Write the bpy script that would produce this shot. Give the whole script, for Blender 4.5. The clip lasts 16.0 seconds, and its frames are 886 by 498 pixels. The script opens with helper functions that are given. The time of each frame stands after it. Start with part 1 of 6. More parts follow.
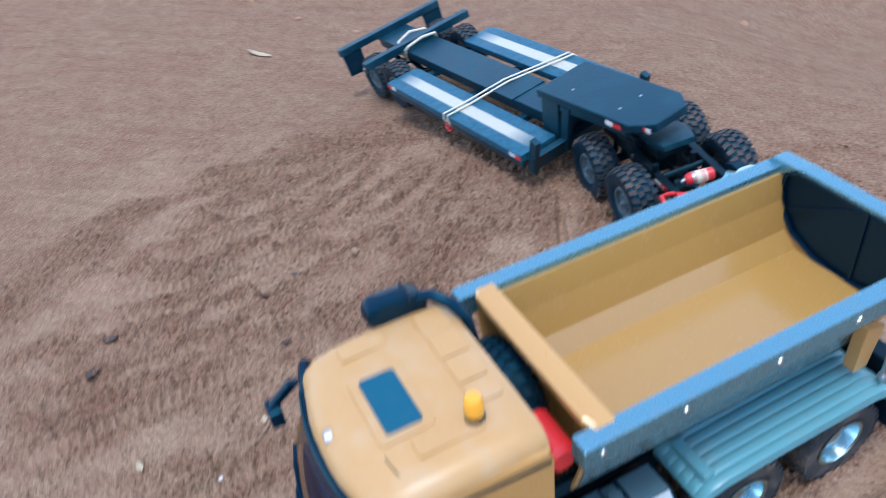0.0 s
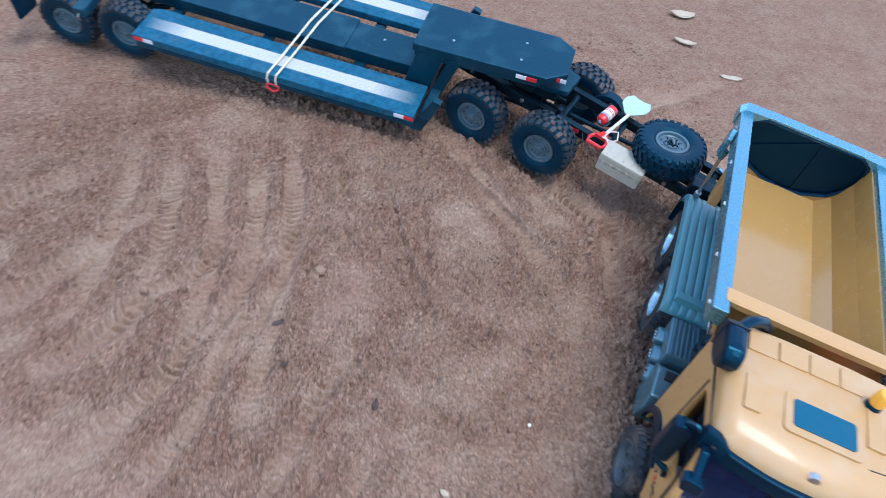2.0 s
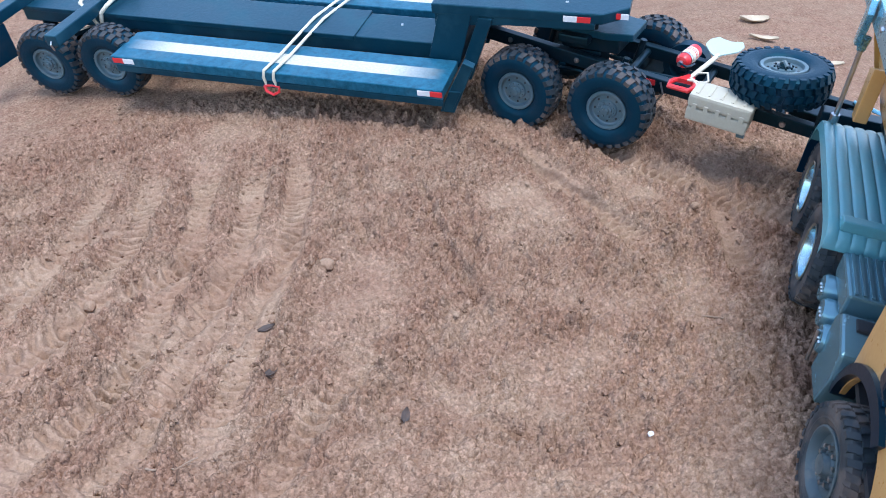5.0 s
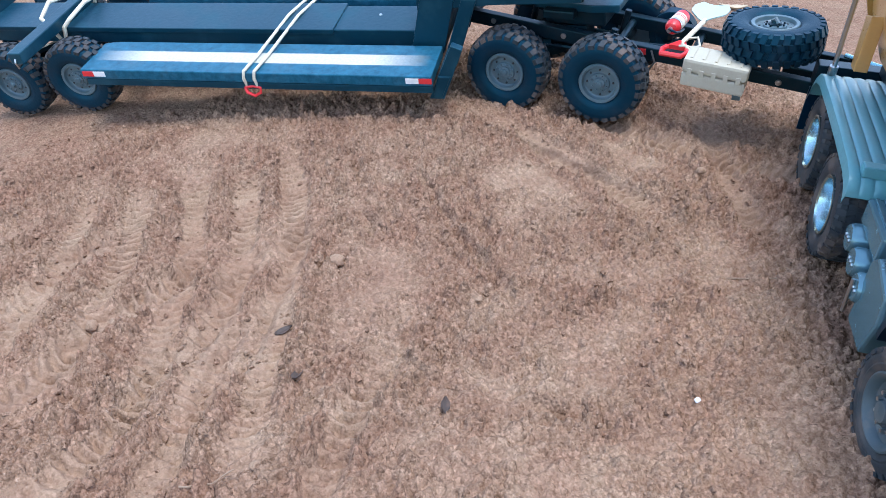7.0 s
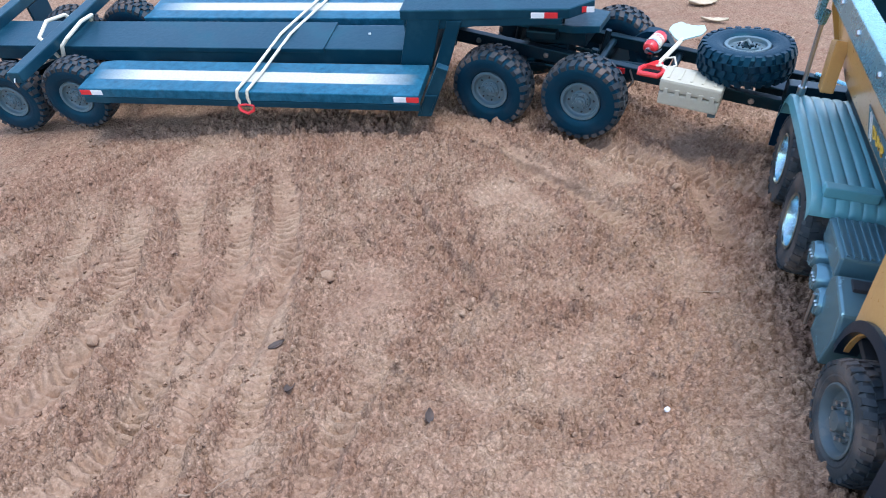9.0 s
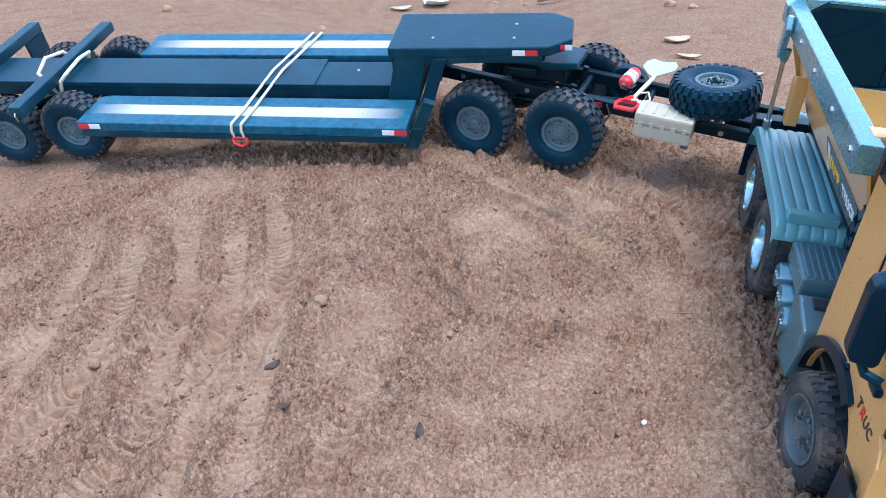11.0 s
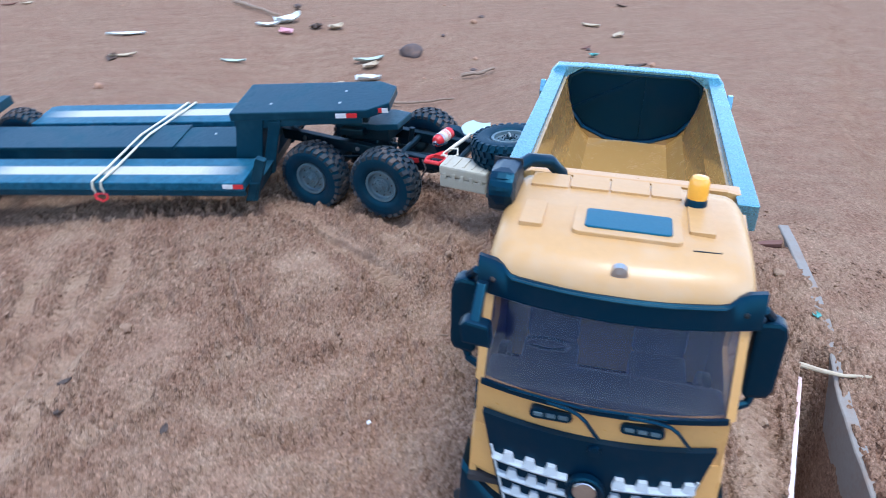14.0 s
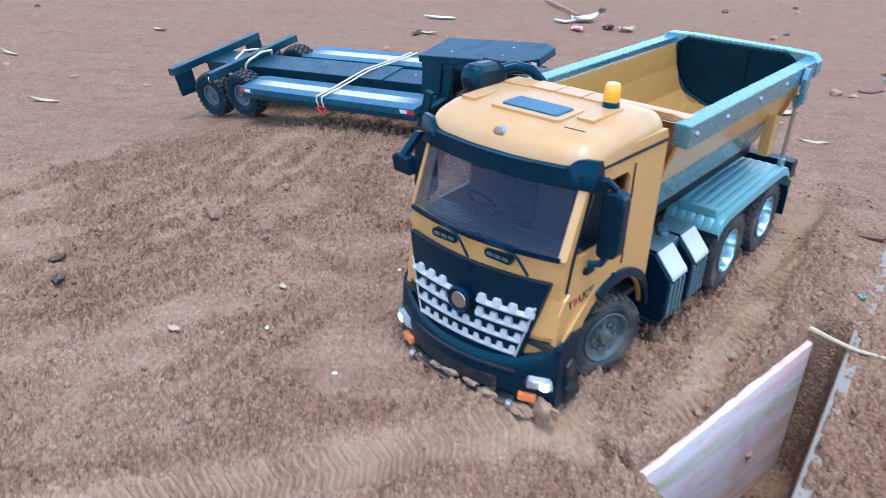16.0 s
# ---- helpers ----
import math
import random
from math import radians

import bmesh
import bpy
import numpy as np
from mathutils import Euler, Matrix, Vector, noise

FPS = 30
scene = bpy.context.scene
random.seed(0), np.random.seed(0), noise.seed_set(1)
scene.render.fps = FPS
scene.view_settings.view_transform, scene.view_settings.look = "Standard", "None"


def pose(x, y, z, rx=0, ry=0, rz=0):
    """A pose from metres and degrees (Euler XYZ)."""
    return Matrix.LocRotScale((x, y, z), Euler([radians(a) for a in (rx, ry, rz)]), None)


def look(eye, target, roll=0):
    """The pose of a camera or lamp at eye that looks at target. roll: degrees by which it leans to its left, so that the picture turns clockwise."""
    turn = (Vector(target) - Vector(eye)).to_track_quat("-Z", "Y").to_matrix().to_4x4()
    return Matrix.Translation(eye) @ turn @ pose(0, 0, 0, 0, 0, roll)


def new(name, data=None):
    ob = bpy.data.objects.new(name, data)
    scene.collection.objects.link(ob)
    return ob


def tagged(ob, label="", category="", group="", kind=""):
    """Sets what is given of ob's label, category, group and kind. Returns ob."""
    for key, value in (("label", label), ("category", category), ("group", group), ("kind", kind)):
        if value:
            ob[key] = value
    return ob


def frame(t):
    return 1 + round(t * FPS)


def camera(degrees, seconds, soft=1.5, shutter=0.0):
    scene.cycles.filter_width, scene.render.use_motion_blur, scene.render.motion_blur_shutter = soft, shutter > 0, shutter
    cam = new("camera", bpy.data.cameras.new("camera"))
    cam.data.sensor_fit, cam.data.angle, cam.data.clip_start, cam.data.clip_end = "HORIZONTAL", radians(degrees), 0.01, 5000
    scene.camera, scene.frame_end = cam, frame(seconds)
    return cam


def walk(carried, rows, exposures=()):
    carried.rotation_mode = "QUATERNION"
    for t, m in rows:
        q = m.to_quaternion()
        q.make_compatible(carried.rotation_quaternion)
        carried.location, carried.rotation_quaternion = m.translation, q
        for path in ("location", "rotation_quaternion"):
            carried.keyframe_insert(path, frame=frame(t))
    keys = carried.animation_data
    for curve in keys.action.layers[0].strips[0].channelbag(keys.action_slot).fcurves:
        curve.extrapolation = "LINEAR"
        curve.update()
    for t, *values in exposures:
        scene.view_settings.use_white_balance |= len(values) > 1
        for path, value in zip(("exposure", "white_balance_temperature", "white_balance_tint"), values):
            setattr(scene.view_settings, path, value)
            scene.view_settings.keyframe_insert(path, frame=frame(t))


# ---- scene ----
cam = camera(60.4, 16.0, soft=0.5, shutter=0.6)
PATH = [
    (0, (0.2504, 0.1212, 0.5268), (-0.1969, 1.3561, -0.4719), -5.23),
    (0.5, (0.2082, 0.1839, 0.6535), (-0.0737, 1.3359, -0.4937), -6.60),
    (1, (0.0964, 0.1576, 0.7075), (0.1041, 1.2824, -0.4997), -1.68),
    (1.5, (-0.1356, 0.2146, 0.6769), (0.3045, 1.2335, -0.544), 10.07),
    (2, (-0.3175, 0.3011, 0.5754), (0.4406, 1.1955, -0.5855), 19.74),
    (2.5, (-0.3334, 0.3752, 0.5212), (0.5188, 1.2367, -0.5986), 21.22),
    (3, (-0.287, 0.2958, 0.429), (0.4738, 1.3032, -0.6335), 12.88),
    (3.5, (-0.2345, 0.3049, 0.3697), (0.4276, 1.4229, -0.6472), 9.64),
    (4, (-0.2095, 0.3139, 0.3499), (0.413, 1.4875, -0.6287), 8.68),
    (6.3, (-0.2476, 0.3278, 0.313), (0.6285, 1.7317, -0.8075), 2.46),
    (6.5, (-0.2471, 0.3318, 0.3109), (0.6282, 1.7364, -0.8102), 2.35),
    (7, (-0.248, 0.3404, 0.3071), (0.4767, 1.501, -0.615), 2.52),
    (7.5, (-0.2546, 0.3416, 0.3126), (0.4826, 1.4928, -0.6115), 2.83),
    (8, (-0.2613, 0.3369, 0.3179), (0.4735, 1.4887, -0.6074), 2.49),
    (8.5, (-0.2568, 0.335, 0.3237), (0.4766, 1.4885, -0.6004), 2.46),
    (9, (-0.2511, 0.325, 0.3301), (0.4855, 1.4801, -0.5895), 2.56),
    (9.5, (-0.2595, 0.3126, 0.3397), (0.4986, 1.4732, -0.5551), 2.76),
    (12, (-0.2678, 0.2943, 0.3412), (0.5368, 1.4633, -0.5004), 3.13),
    (12.5, (-0.247, 0.2775, 0.3344), (0.6022, 1.4249, -0.4931), 2.41),
    (13, (-0.2319, 0.2604, 0.3383), (0.6684, 1.3757, -0.479), 1.18),
    (13.5, (-0.2108, 0.2079, 0.3504), (0.6937, 1.3612, -0.4075), 1.33),
    (14, (-0.1631, 0.1335, 0.3585), (0.6573, 1.3711, -0.3611), 2.08),
    (14.5, (-0.1278, 0.0791, 0.3495), (0.4873, 1.4072, -0.4123), 2.68),
    (15, (-0.0797, -0.0003, 0.354), (0.29, 1.4035, -0.4304), 2.80),
    (15.5, (-0.0352, -0.0557, 0.3466), (0.1927, 1.3961, -0.4037), 2.51),
    (16, (-0.0101, -0.1049, 0.3333), (0.1945, 1.3683, -0.3813), 3.09),
]
walk(cam, [(t, look(eye, target, roll)) for t, eye, target, roll in PATH],
     exposures=[(0, 1.55, 6100, 10), (1, 1.55, 5850, 10), (2, 1.6, 5800, 10), (3, 1.85, 5800, 10), (4, 1.98, 5950, 10), (8, 2.0, 6250, 10), (12, 1.97, 5950, 10), (13, 1.85, 5750, 10), (14.5, 1.75, 5900, 10), (16, 1.8, 5980, 10)])

# ---- world and light ----
world = bpy.data.worlds.new("sky")
scene.world = world
world.use_nodes = True
wn, wl = world.node_tree.nodes, world.node_tree.links
sky = wn.new("ShaderNodeTexSky")
sky.sky_type = "NISHITA"
sky.sun_disc = False
sky.sun_elevation = radians(77)
sky.sun_rotation = radians(178)
sky.air_density, sky.dust_density, sky.ozone_density = 1.0, 0.3, 3.5
pale = wn.new("ShaderNodeHueSaturation")
pale.inputs["Saturation"].default_value = 0.8
wl.new(sky.outputs["Color"], pale.inputs["Color"])
wl.new(pale.outputs["Color"], wn["Background"].inputs["Color"])
wn["Background"].inputs["Strength"].default_value = 0.15
sun = new("sun", bpy.data.lights.new("sun", "SUN"))
sun.data.energy, sun.data.angle, sun.data.color = 1.05, radians(24), (0.95, 0.97, 1.0)
sun.matrix_world = look((0.02, -0.28, 1.25), (0, 0, 0))
scene.view_settings.exposure = 2.38


# ---- materials ----
class Mat:
    """A node material with a few short hands for building it."""

    def __init__(self, name, color=(0.5, 0.5, 0.5), rough=0.6, metal=0.0):
        self.m = bpy.data.materials.new(name)
        self.m.use_nodes = True
        self.n, self.l = self.m.node_tree.nodes, self.m.node_tree.links
        self.p = self.n["Principled BSDF"]
        self.p.inputs["Base Color"].default_value = (*color, 1)
        self.p.inputs["Roughness"].default_value = rough
        self.p.inputs["Metallic"].default_value = metal
        self.co = self.n.new("ShaderNodeTexCoord").outputs["Object"]

    def node(self, kind, **kw):
        nd = self.n.new(kind)
        for k, v in kw.items():
            nd.inputs[k.replace("_", " ")].default_value = v
        return nd

    def noise(self, scale, detail=4.0, rough=0.6, co=None):
        nd = self.node("ShaderNodeTexNoise", Scale=scale, Detail=detail, Roughness=rough)
        self.l.new(co or self.co, nd.inputs["Vector"])
        return nd.outputs["Fac"]

    def ramp(self, fac, stops):
        nd = self.n.new("ShaderNodeValToRGB")
        el = nd.color_ramp.elements
        while len(el) < len(stops):
            el.new(0.5)
        for e, (pos, c) in zip(el, stops):
            e.position = pos
            e.color = (*c, 1) if len(c) == 3 else c
        self.l.new(fac, nd.inputs["Fac"])
        return nd.outputs["Color"]

    def mix(self, fac, a, b, mode="MIX"):
        nd = self.n.new("ShaderNodeMixRGB")
        nd.blend_type = mode
        for sock, v in zip(("Fac", "Color1", "Color2"), (fac, a, b)):
            if isinstance(v, bpy.types.NodeSocket):
                self.l.new(v, nd.inputs[sock])
            elif isinstance(v, (int, float)):
                nd.inputs[sock].default_value = v
            else:
                nd.inputs[sock].default_value = (*v, 1)
        return nd.outputs["Color"]

    def math(self, op, a, b=0.0):
        nd = self.n.new("ShaderNodeMath")
        nd.operation = op
        for i, v in enumerate((a, b)):
            if isinstance(v, bpy.types.NodeSocket):
                self.l.new(v, nd.inputs[i])
            else:
                nd.inputs[i].default_value = v
        return nd.outputs[0]

    def color(self, sock):
        self.l.new(sock, self.p.inputs["Base Color"])
        return self

    def rough(self, sock):
        self.l.new(sock, self.p.inputs["Roughness"])
        return self

    def bump(self, height, strength=0.4, dist=0.001):
        nd = self.node("ShaderNodeBump", Strength=strength, Distance=dist)
        self.l.new(height, nd.inputs["Height"])
        self.l.new(nd.outputs["Normal"], self.p.inputs["Normal"])
        return self


def painted(name, base, rough=0.4, dust=0.25, scale=60.0, coat=0.0, metal=0.0, dirt=(0.27, 0.15, 0.09), relief=0.05, shine=0.5, glint=None):
    """Paint or plastic with faint mottling, dust and earth smears."""
    m = Mat(name, base, rough, metal)
    fine = m.noise(scale * 8, 5)
    broad = m.noise(scale, 4, 0.65)
    tint = m.mix(m.math("MULTIPLY", fine, 0.35), base, tuple(c * 0.6 for c in base))
    mask = m.ramp(broad, [(0.48, (0, 0, 0)), (0.78, (1, 1, 1))])
    m.color(m.mix(m.math("MULTIPLY", mask, dust), tint, dirt))
    m.rough(m.math("ADD", m.math("MULTIPLY", fine, 0.18), m.math("ADD", rough - 0.09, m.math("MULTIPLY", mask, dust * 0.6))))
    m.bump(fine, relief, 0.0006)
    m.p.inputs["Specular IOR Level"].default_value = shine
    if glint:
        m.p.inputs["Specular Tint"].default_value = (*glint, 1)
    if coat:
        m.p.inputs["Coat Weight"].default_value = coat
        m.p.inputs["Coat Roughness"].default_value = 0.12
    return m.m


def earth_material():
    m = Mat("red_earth", rough=0.95)
    m.p.inputs["Specular IOR Level"].default_value = 0.08
    grain = m.noise(1100, 4, 0.75)
    crumb = m.noise(260, 6, 0.7)
    mid = m.noise(30, 6, 0.65)
    wide = m.noise(5, 5, 0.6)
    dry = m.ramp(grain, [(0.32, (0.23, 0.152, 0.106)), (0.5, (0.345, 0.238, 0.172)), (0.68, (0.45, 0.325, 0.245))])
    red = m.ramp(crumb, [(0.34, (0.20, 0.112, 0.078)), (0.5, (0.30, 0.186, 0.134)), (0.66, (0.39, 0.262, 0.195))])
    c = m.mix(m.ramp(mid, [(0.40, (0, 0, 0)), (0.60, (1, 1, 1))]), dry, red)
    c = m.mix(m.math("MULTIPLY", m.ramp(wide, [(0.44, (0, 0, 0)), (0.62, (1, 1, 1))]), 0.5), c, m.mix(0.5, c, (0.29, 0.145, 0.105)))
    at = m.n.new("ShaderNodeAttribute")
    at.attribute_name = "loose"
    # Darker, redder loosened earth; far off it also paints in missing crumb shade.
    moist_and_shade = m.ramp(m.math("ADD", at.outputs["Fac"], m.math("MULTIPLY", m.math("SUBTRACT", crumb, 0.5), 0.9)), [(0.2, (0, 0, 0)), (0.9, (1, 1, 1))])
    c = m.mix(m.math("MULTIPLY", moist_and_shade, 0.85), m.mix(0.25, c, (0.41, 0.30, 0.225)), m.mix(0.35, c, (0.20, 0.108, 0.078)))
    turn = m.n.new("ShaderNodeMapping")
    turn.inputs["Rotation"].default_value = (0, 0, radians(-38))
    turn.inputs["Scale"].default_value = (5, 34, 12)
    m.l.new(m.co, turn.inputs["Vector"])
    drag = m.noise(1.0, 5, 0.6, turn.outputs["Vector"])
    c = m.mix(m.math("MULTIPLY", m.ramp(drag, [(0.46, (0, 0, 0)), (0.66, (1, 1, 1))]), 0.45), c, m.mix(0.55, c, (0.17, 0.085, 0.058)))
    speck = m.ramp(m.noise(420, 3, 0.6), [(0.66, (0, 0, 0)), (0.72, (1, 1, 1))])
    c = m.mix(m.math("MULTIPLY", speck, 0.35), c, (0.50, 0.40, 0.33))
    dark = m.ramp(m.noise(340, 3, 0.6), [(0.34, (1, 1, 1)), (0.40, (0, 0, 0))])
    c = m.mix(m.math("MULTIPLY", dark, 0.35), c, (0.16, 0.08, 0.05))
    cell = m.node("ShaderNodeTexVoronoi", Scale=430.0)
    flat = m.n.new("ShaderNodeMapping")
    flat.inputs["Scale"].default_value = (1, 1, 0.8)
    m.l.new(m.co, flat.inputs["Vector"])
    m.l.new(flat.outputs["Vector"], cell.inputs["Vector"])
    fine = m.node("ShaderNodeTexVoronoi", Scale=900.0)
    m.l.new(flat.outputs["Vector"], fine.inputs["Vector"])
    tone = m.ramp(cell.outputs["Color"], [(0.05, (0.42, 0.38, 0.35)), (0.35, (0.88, 0.86, 0.84)), (0.65, (1.08, 1.08, 1.08)), (0.95, (1.55, 1.58, 1.6))])
    rough_part = m.ramp(at.outputs["Fac"], [(0.0, (0.15, 0.15, 0.15)), (0.6, (1, 1, 1))])
    c = m.mix(m.math("MULTIPLY", rough_part, 0.6), c, tone, "MULTIPLY")
    c = m.mix(m.math("MULTIPLY", rough_part, 0.5), c, m.ramp(fine.outputs["Color"], [(0.1, (0.5, 0.47, 0.45)), (0.5, (0.98, 0.98, 0.98)), (0.9, (1.45, 1.47, 1.5))]), "MULTIPLY")
    c = m.mix(1.0, c, (0.83, 0.80, 0.72), "MULTIPLY")
    m.color(c)
    domes = m.math("ADD", m.math("MULTIPLY", cell.outputs["Distance"], -1.3), m.math("MULTIPLY", fine.outputs["Distance"], -0.45))
    lumps = m.math("ADD", m.math("MULTIPLY", mid, 3.0), m.math("ADD", m.math("MULTIPLY", m.noise(85, 5, 0.65), 2.2), m.math("MULTIPLY", drag, 5.0)))
    m.bump(m.math("ADD", m.math("ADD", m.math("MULTIPLY", domes, rough_part), lumps), m.math("MULTIPLY", crumb, 0.6)), 1.0, 0.001)
    return m.m


def deck_material():
    """Black painted board with a pale worn stripe along its length."""
    m = Mat("worn_black_deck_paint", rough=0.34)
    m.p.inputs["Specular IOR Level"].default_value = 0.3
    m.p.inputs["Specular Tint"].default_value = (0.2, 0.8, 1.0, 1)
    sep = m.n.new("ShaderNodeSeparateXYZ")
    m.l.new(m.co, sep.inputs[0])
    x, y, z = sep.outputs
    paint = m.ramp(m.noise(140, 5, 0.7), [(0.3, (0.005, 0.046, 0.078)), (0.75, (0.024, 0.12, 0.185))])
    scuff = m.ramp(m.noise(30, 5, 0.7), [(0.5, (0, 0, 0)), (0.75, (1, 1, 1))])
    paint = m.mix(m.math("MULTIPLY", scuff, 0.2), paint, (0.13, 0.15, 0.14))
    edge = m.math("ADD", m.math("ABSOLUTE", x), m.math("MULTIPLY", m.noise(90, 3), 0.0012))
    across = m.ramp(m.math("MULTIPLY", edge, 60.0), [(0.55, (1, 1, 1)), (0.62, (0, 0, 0))])
    along = m.ramp(m.math("MULTIPLY", m.math("ABSOLUTE", y), 5.0), [(0.58, (1, 1, 1)), (0.85, (0, 0, 0))])
    bare = m.ramp(m.noise(400, 4), [(0.3, (0.34, 0.33, 0.28)), (0.7, (0.50, 0.48, 0.41))])
    mask = m.math("MULTIPLY", m.math("MULTIPLY", across, along), m.math("GREATER_THAN", z, 0.0))
    m.color(m.mix(mask, paint, bare))
    m.bump(m.noise(500, 4), 0.12, 0.0006)
    return m.m


def board_material():
    """Weathered board with faded pale, pink and green paint in streaks."""
    m = Mat("weathered_painted_wood", rough=0.8)
    mp = m.n.new("ShaderNodeMapping")
    mp.inputs["Scale"].default_value = (3, 40, 22)
    m.l.new(m.co, mp.inputs["Vector"])
    streak = m.noise(1.4, 5, 0.6, mp.outputs["Vector"])
    patch = m.noise(22, 4, 0.6)
    c = m.ramp(streak, [(0.3, (0.50, 0.38, 0.34)), (0.45, (0.68, 0.60, 0.58)), (0.6, (0.60, 0.38, 0.33)), (0.75, (0.74, 0.70, 0.69))])
    c = m.mix(m.math("MULTIPLY", m.ramp(patch, [(0.55, (0, 0, 0)), (0.7, (1, 1, 1))]), 0.5), c, (0.5, 0.27, 0.2))
    sep = m.n.new("ShaderNodeSeparateXYZ")
    m.l.new(m.co, sep.inputs[0])
    green = m.ramp(m.math("MULTIPLY", m.math("ABSOLUTE", m.math("ADD", sep.outputs[2], 0.055)), 60.0), [(0.2, (1, 1, 1)), (0.6, (0, 0, 0))])
    c = m.mix(m.math("MULTIPLY", green, m.ramp(streak, [(0.35, (0, 0, 0)), (0.6, (0.8, 0.8, 0.8))])), c, (0.3, 0.36, 0.12))
    m.color(c)
    m.bump(streak, 0.5, 0.001)
    return m.m


def glass_material(name, tint, rough=0.03):
    m = Mat(name, tint, rough)
    m.p.inputs["Transmission Weight"].default_value = 1.0
    m.p.inputs["IOR"].default_value = 1.3
    return m.m


def window_material():
    """Thin dark film of tinted plastic, partly see-through."""
    m = Mat("tinted_window", (0.004, 0.010, 0.034), 0.05)
    m.p.inputs["Alpha"].default_value = 0.46
    m.p.inputs["Specular IOR Level"].default_value = 0.3
    m.rough(m.ramp(m.noise(45, 3), [(0.4, (0.04, 0.04, 0.04)), (0.7, (0.16, 0.16, 0.16))]))
    return m.m


EARTH = earth_material()
DECK = deck_material()
BOARD = board_material()
YELLOW = painted("yellow_plastic", (0.53, 0.285, 0.09), 0.3, 0.10, 45, coat=0.5)
# Roof yellow: the pale mottling is dust plus sky sheen put into the colour.
YELLOW_ROOF = painted("dusty_sheen_yellow_plastic", (0.49, 0.275, 0.10), 0.42, 0.45, 30, coat=0.2, dirt=(0.50, 0.40, 0.29))
YELLOW_BED = painted("yellow_bed_paint", (0.42, 0.235, 0.062), 0.24, 0.10, 60, coat=0.7, relief=0.015)
BLACK = painted("black_plastic", (0.001, 0.009, 0.021), 0.32, 0.02, 70, shine=0.4, glint=(0.15, 0.7, 1.0))
BLACK_DIRTY = painted("dusty_black_plastic", (0.008, 0.014, 0.018), 0.5, 0.45, 55, shine=0.3)
BLACK_WOOD = painted("black_painted_wood", (0.003, 0.027, 0.046), 0.38, 0.5, 26, relief=0.4, dirt=(0.035, 0.10, 0.13), shine=0.4, glint=(0.35, 0.85, 1.0))
FRAME_BLACK = painted("black_frame_paint", (0.003, 0.010, 0.015), 0.36, 0.04, 80, shine=0.3, glint=(0.3, 0.8, 1.0))
RUBBER = painted("tyre_rubber", (0.003, 0.020, 0.038), 0.5, 0.05, 55, relief=0.3, shine=0.25, glint=(0.2, 0.8, 1.0))
RUBBER_MUD = painted("earth_caked_tread", (0.012, 0.020, 0.026), 0.7, 0.7, 42, relief=0.6, dirt=(0.22, 0.15, 0.11))
STEEL = painted("brushed_steel", (0.55, 0.57, 0.58), 0.3, 0.15, 90, metal=1.0)
CHROME = painted("chrome", (0.42, 0.60, 0.66), 0.24, 0.06, 90, metal=1.0)
RAIL_GREY = painted("scuffed_grey_metal", (0.17, 0.38, 0.46), 0.26, 0.2, 70, metal=0.75)
FENDER_GREY = painted("grey_fender_plastic", (0.10, 0.285, 0.32), 0.33, 0.15, 60, relief=0.02)
BOX_GREY = painted("silver_plastic", (0.13, 0.24, 0.28), 0.22, 0.10, 40, metal=0.5, relief=0.01, glint=(0.6, 0.9, 1.0))
GRILLE = painted("pale_silver_paint", (0.42, 0.46, 0.47), 0.35, 0.2, 80)
RIM_GREY = painted("grey_rim_plastic", (0.065, 0.115, 0.135), 0.36, 0.3, 70, dirt=(0.22, 0.20, 0.17))
TAN = painted("tan_plastic", (0.42, 0.39, 0.30), 0.55, 0.15, 80)
RED = painted("red_plastic", (0.62, 0.025, 0.03), 0.32, 0.1, 90)
WHITE = painted("white_plastic", (0.72, 0.72, 0.70), 0.4, 0.15, 90)
LABEL_YELLOW = painted("yellow_label", (0.75, 0.45, 0.03), 0.45, 0.05, 90)
CREAM = painted("cream_rubber", (0.62, 0.57, 0.44), 0.55, 0.12, 90)
WINDOW = window_material()
AMBER = painted("amber_lens", (0.85, 0.38, 0.03), 0.18, 0.1, 90, coat=0.4)
LENS = glass_material("clear_lens", (0.95, 0.97, 1.0), 0.06)
LIT = Mat("lit_bulb", (0.9, 0.9, 0.9), 0.3)
LIT.p.inputs["Emission Color"].default_value = (0.9, 0.97, 1.0, 1)
LIT.p.inputs["Emission Strength"].default_value = 1.6
LIT = LIT.m
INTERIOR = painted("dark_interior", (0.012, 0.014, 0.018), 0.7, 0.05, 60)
DASH = painted("blue_grey_interior", (0.045, 0.065, 0.095), 0.35, 0.2, 60, dirt=(0.16, 0.20, 0.24))
RIM_DUSTY = painted("dusty_steel_rim", (0.045, 0.07, 0.08), 0.5, 0.7, 90, dirt=(0.20, 0.18, 0.15))
ORANGE = painted("orange_lens", (0.7, 0.2, 0.06), 0.3, 0.2, 90)
LEAF = painted("dry_pale_leaf", (0.46, 0.37, 0.25), 0.7, 0.4, 70, relief=0.4)
LEAF_DARK = painted("dark_dead_leaf", (0.06, 0.04, 0.03), 0.7, 0.4, 90, relief=0.4)
LEAF_GREEN = painted("grey_green_leaf", (0.42, 0.50, 0.42), 0.6, 0.2, 70, relief=0.4)
PLASTIC_SCRAP = painted("pale_plastic_scrap", (0.62, 0.66, 0.62), 0.45, 0.25, 60)
PINK = painted("pink_scrap", (0.65, 0.33, 0.36), 0.6, 0.2, 60)
TWIG = painted("dry_twig", (0.26, 0.18, 0.12), 0.8, 0.3, 90, relief=0.5)
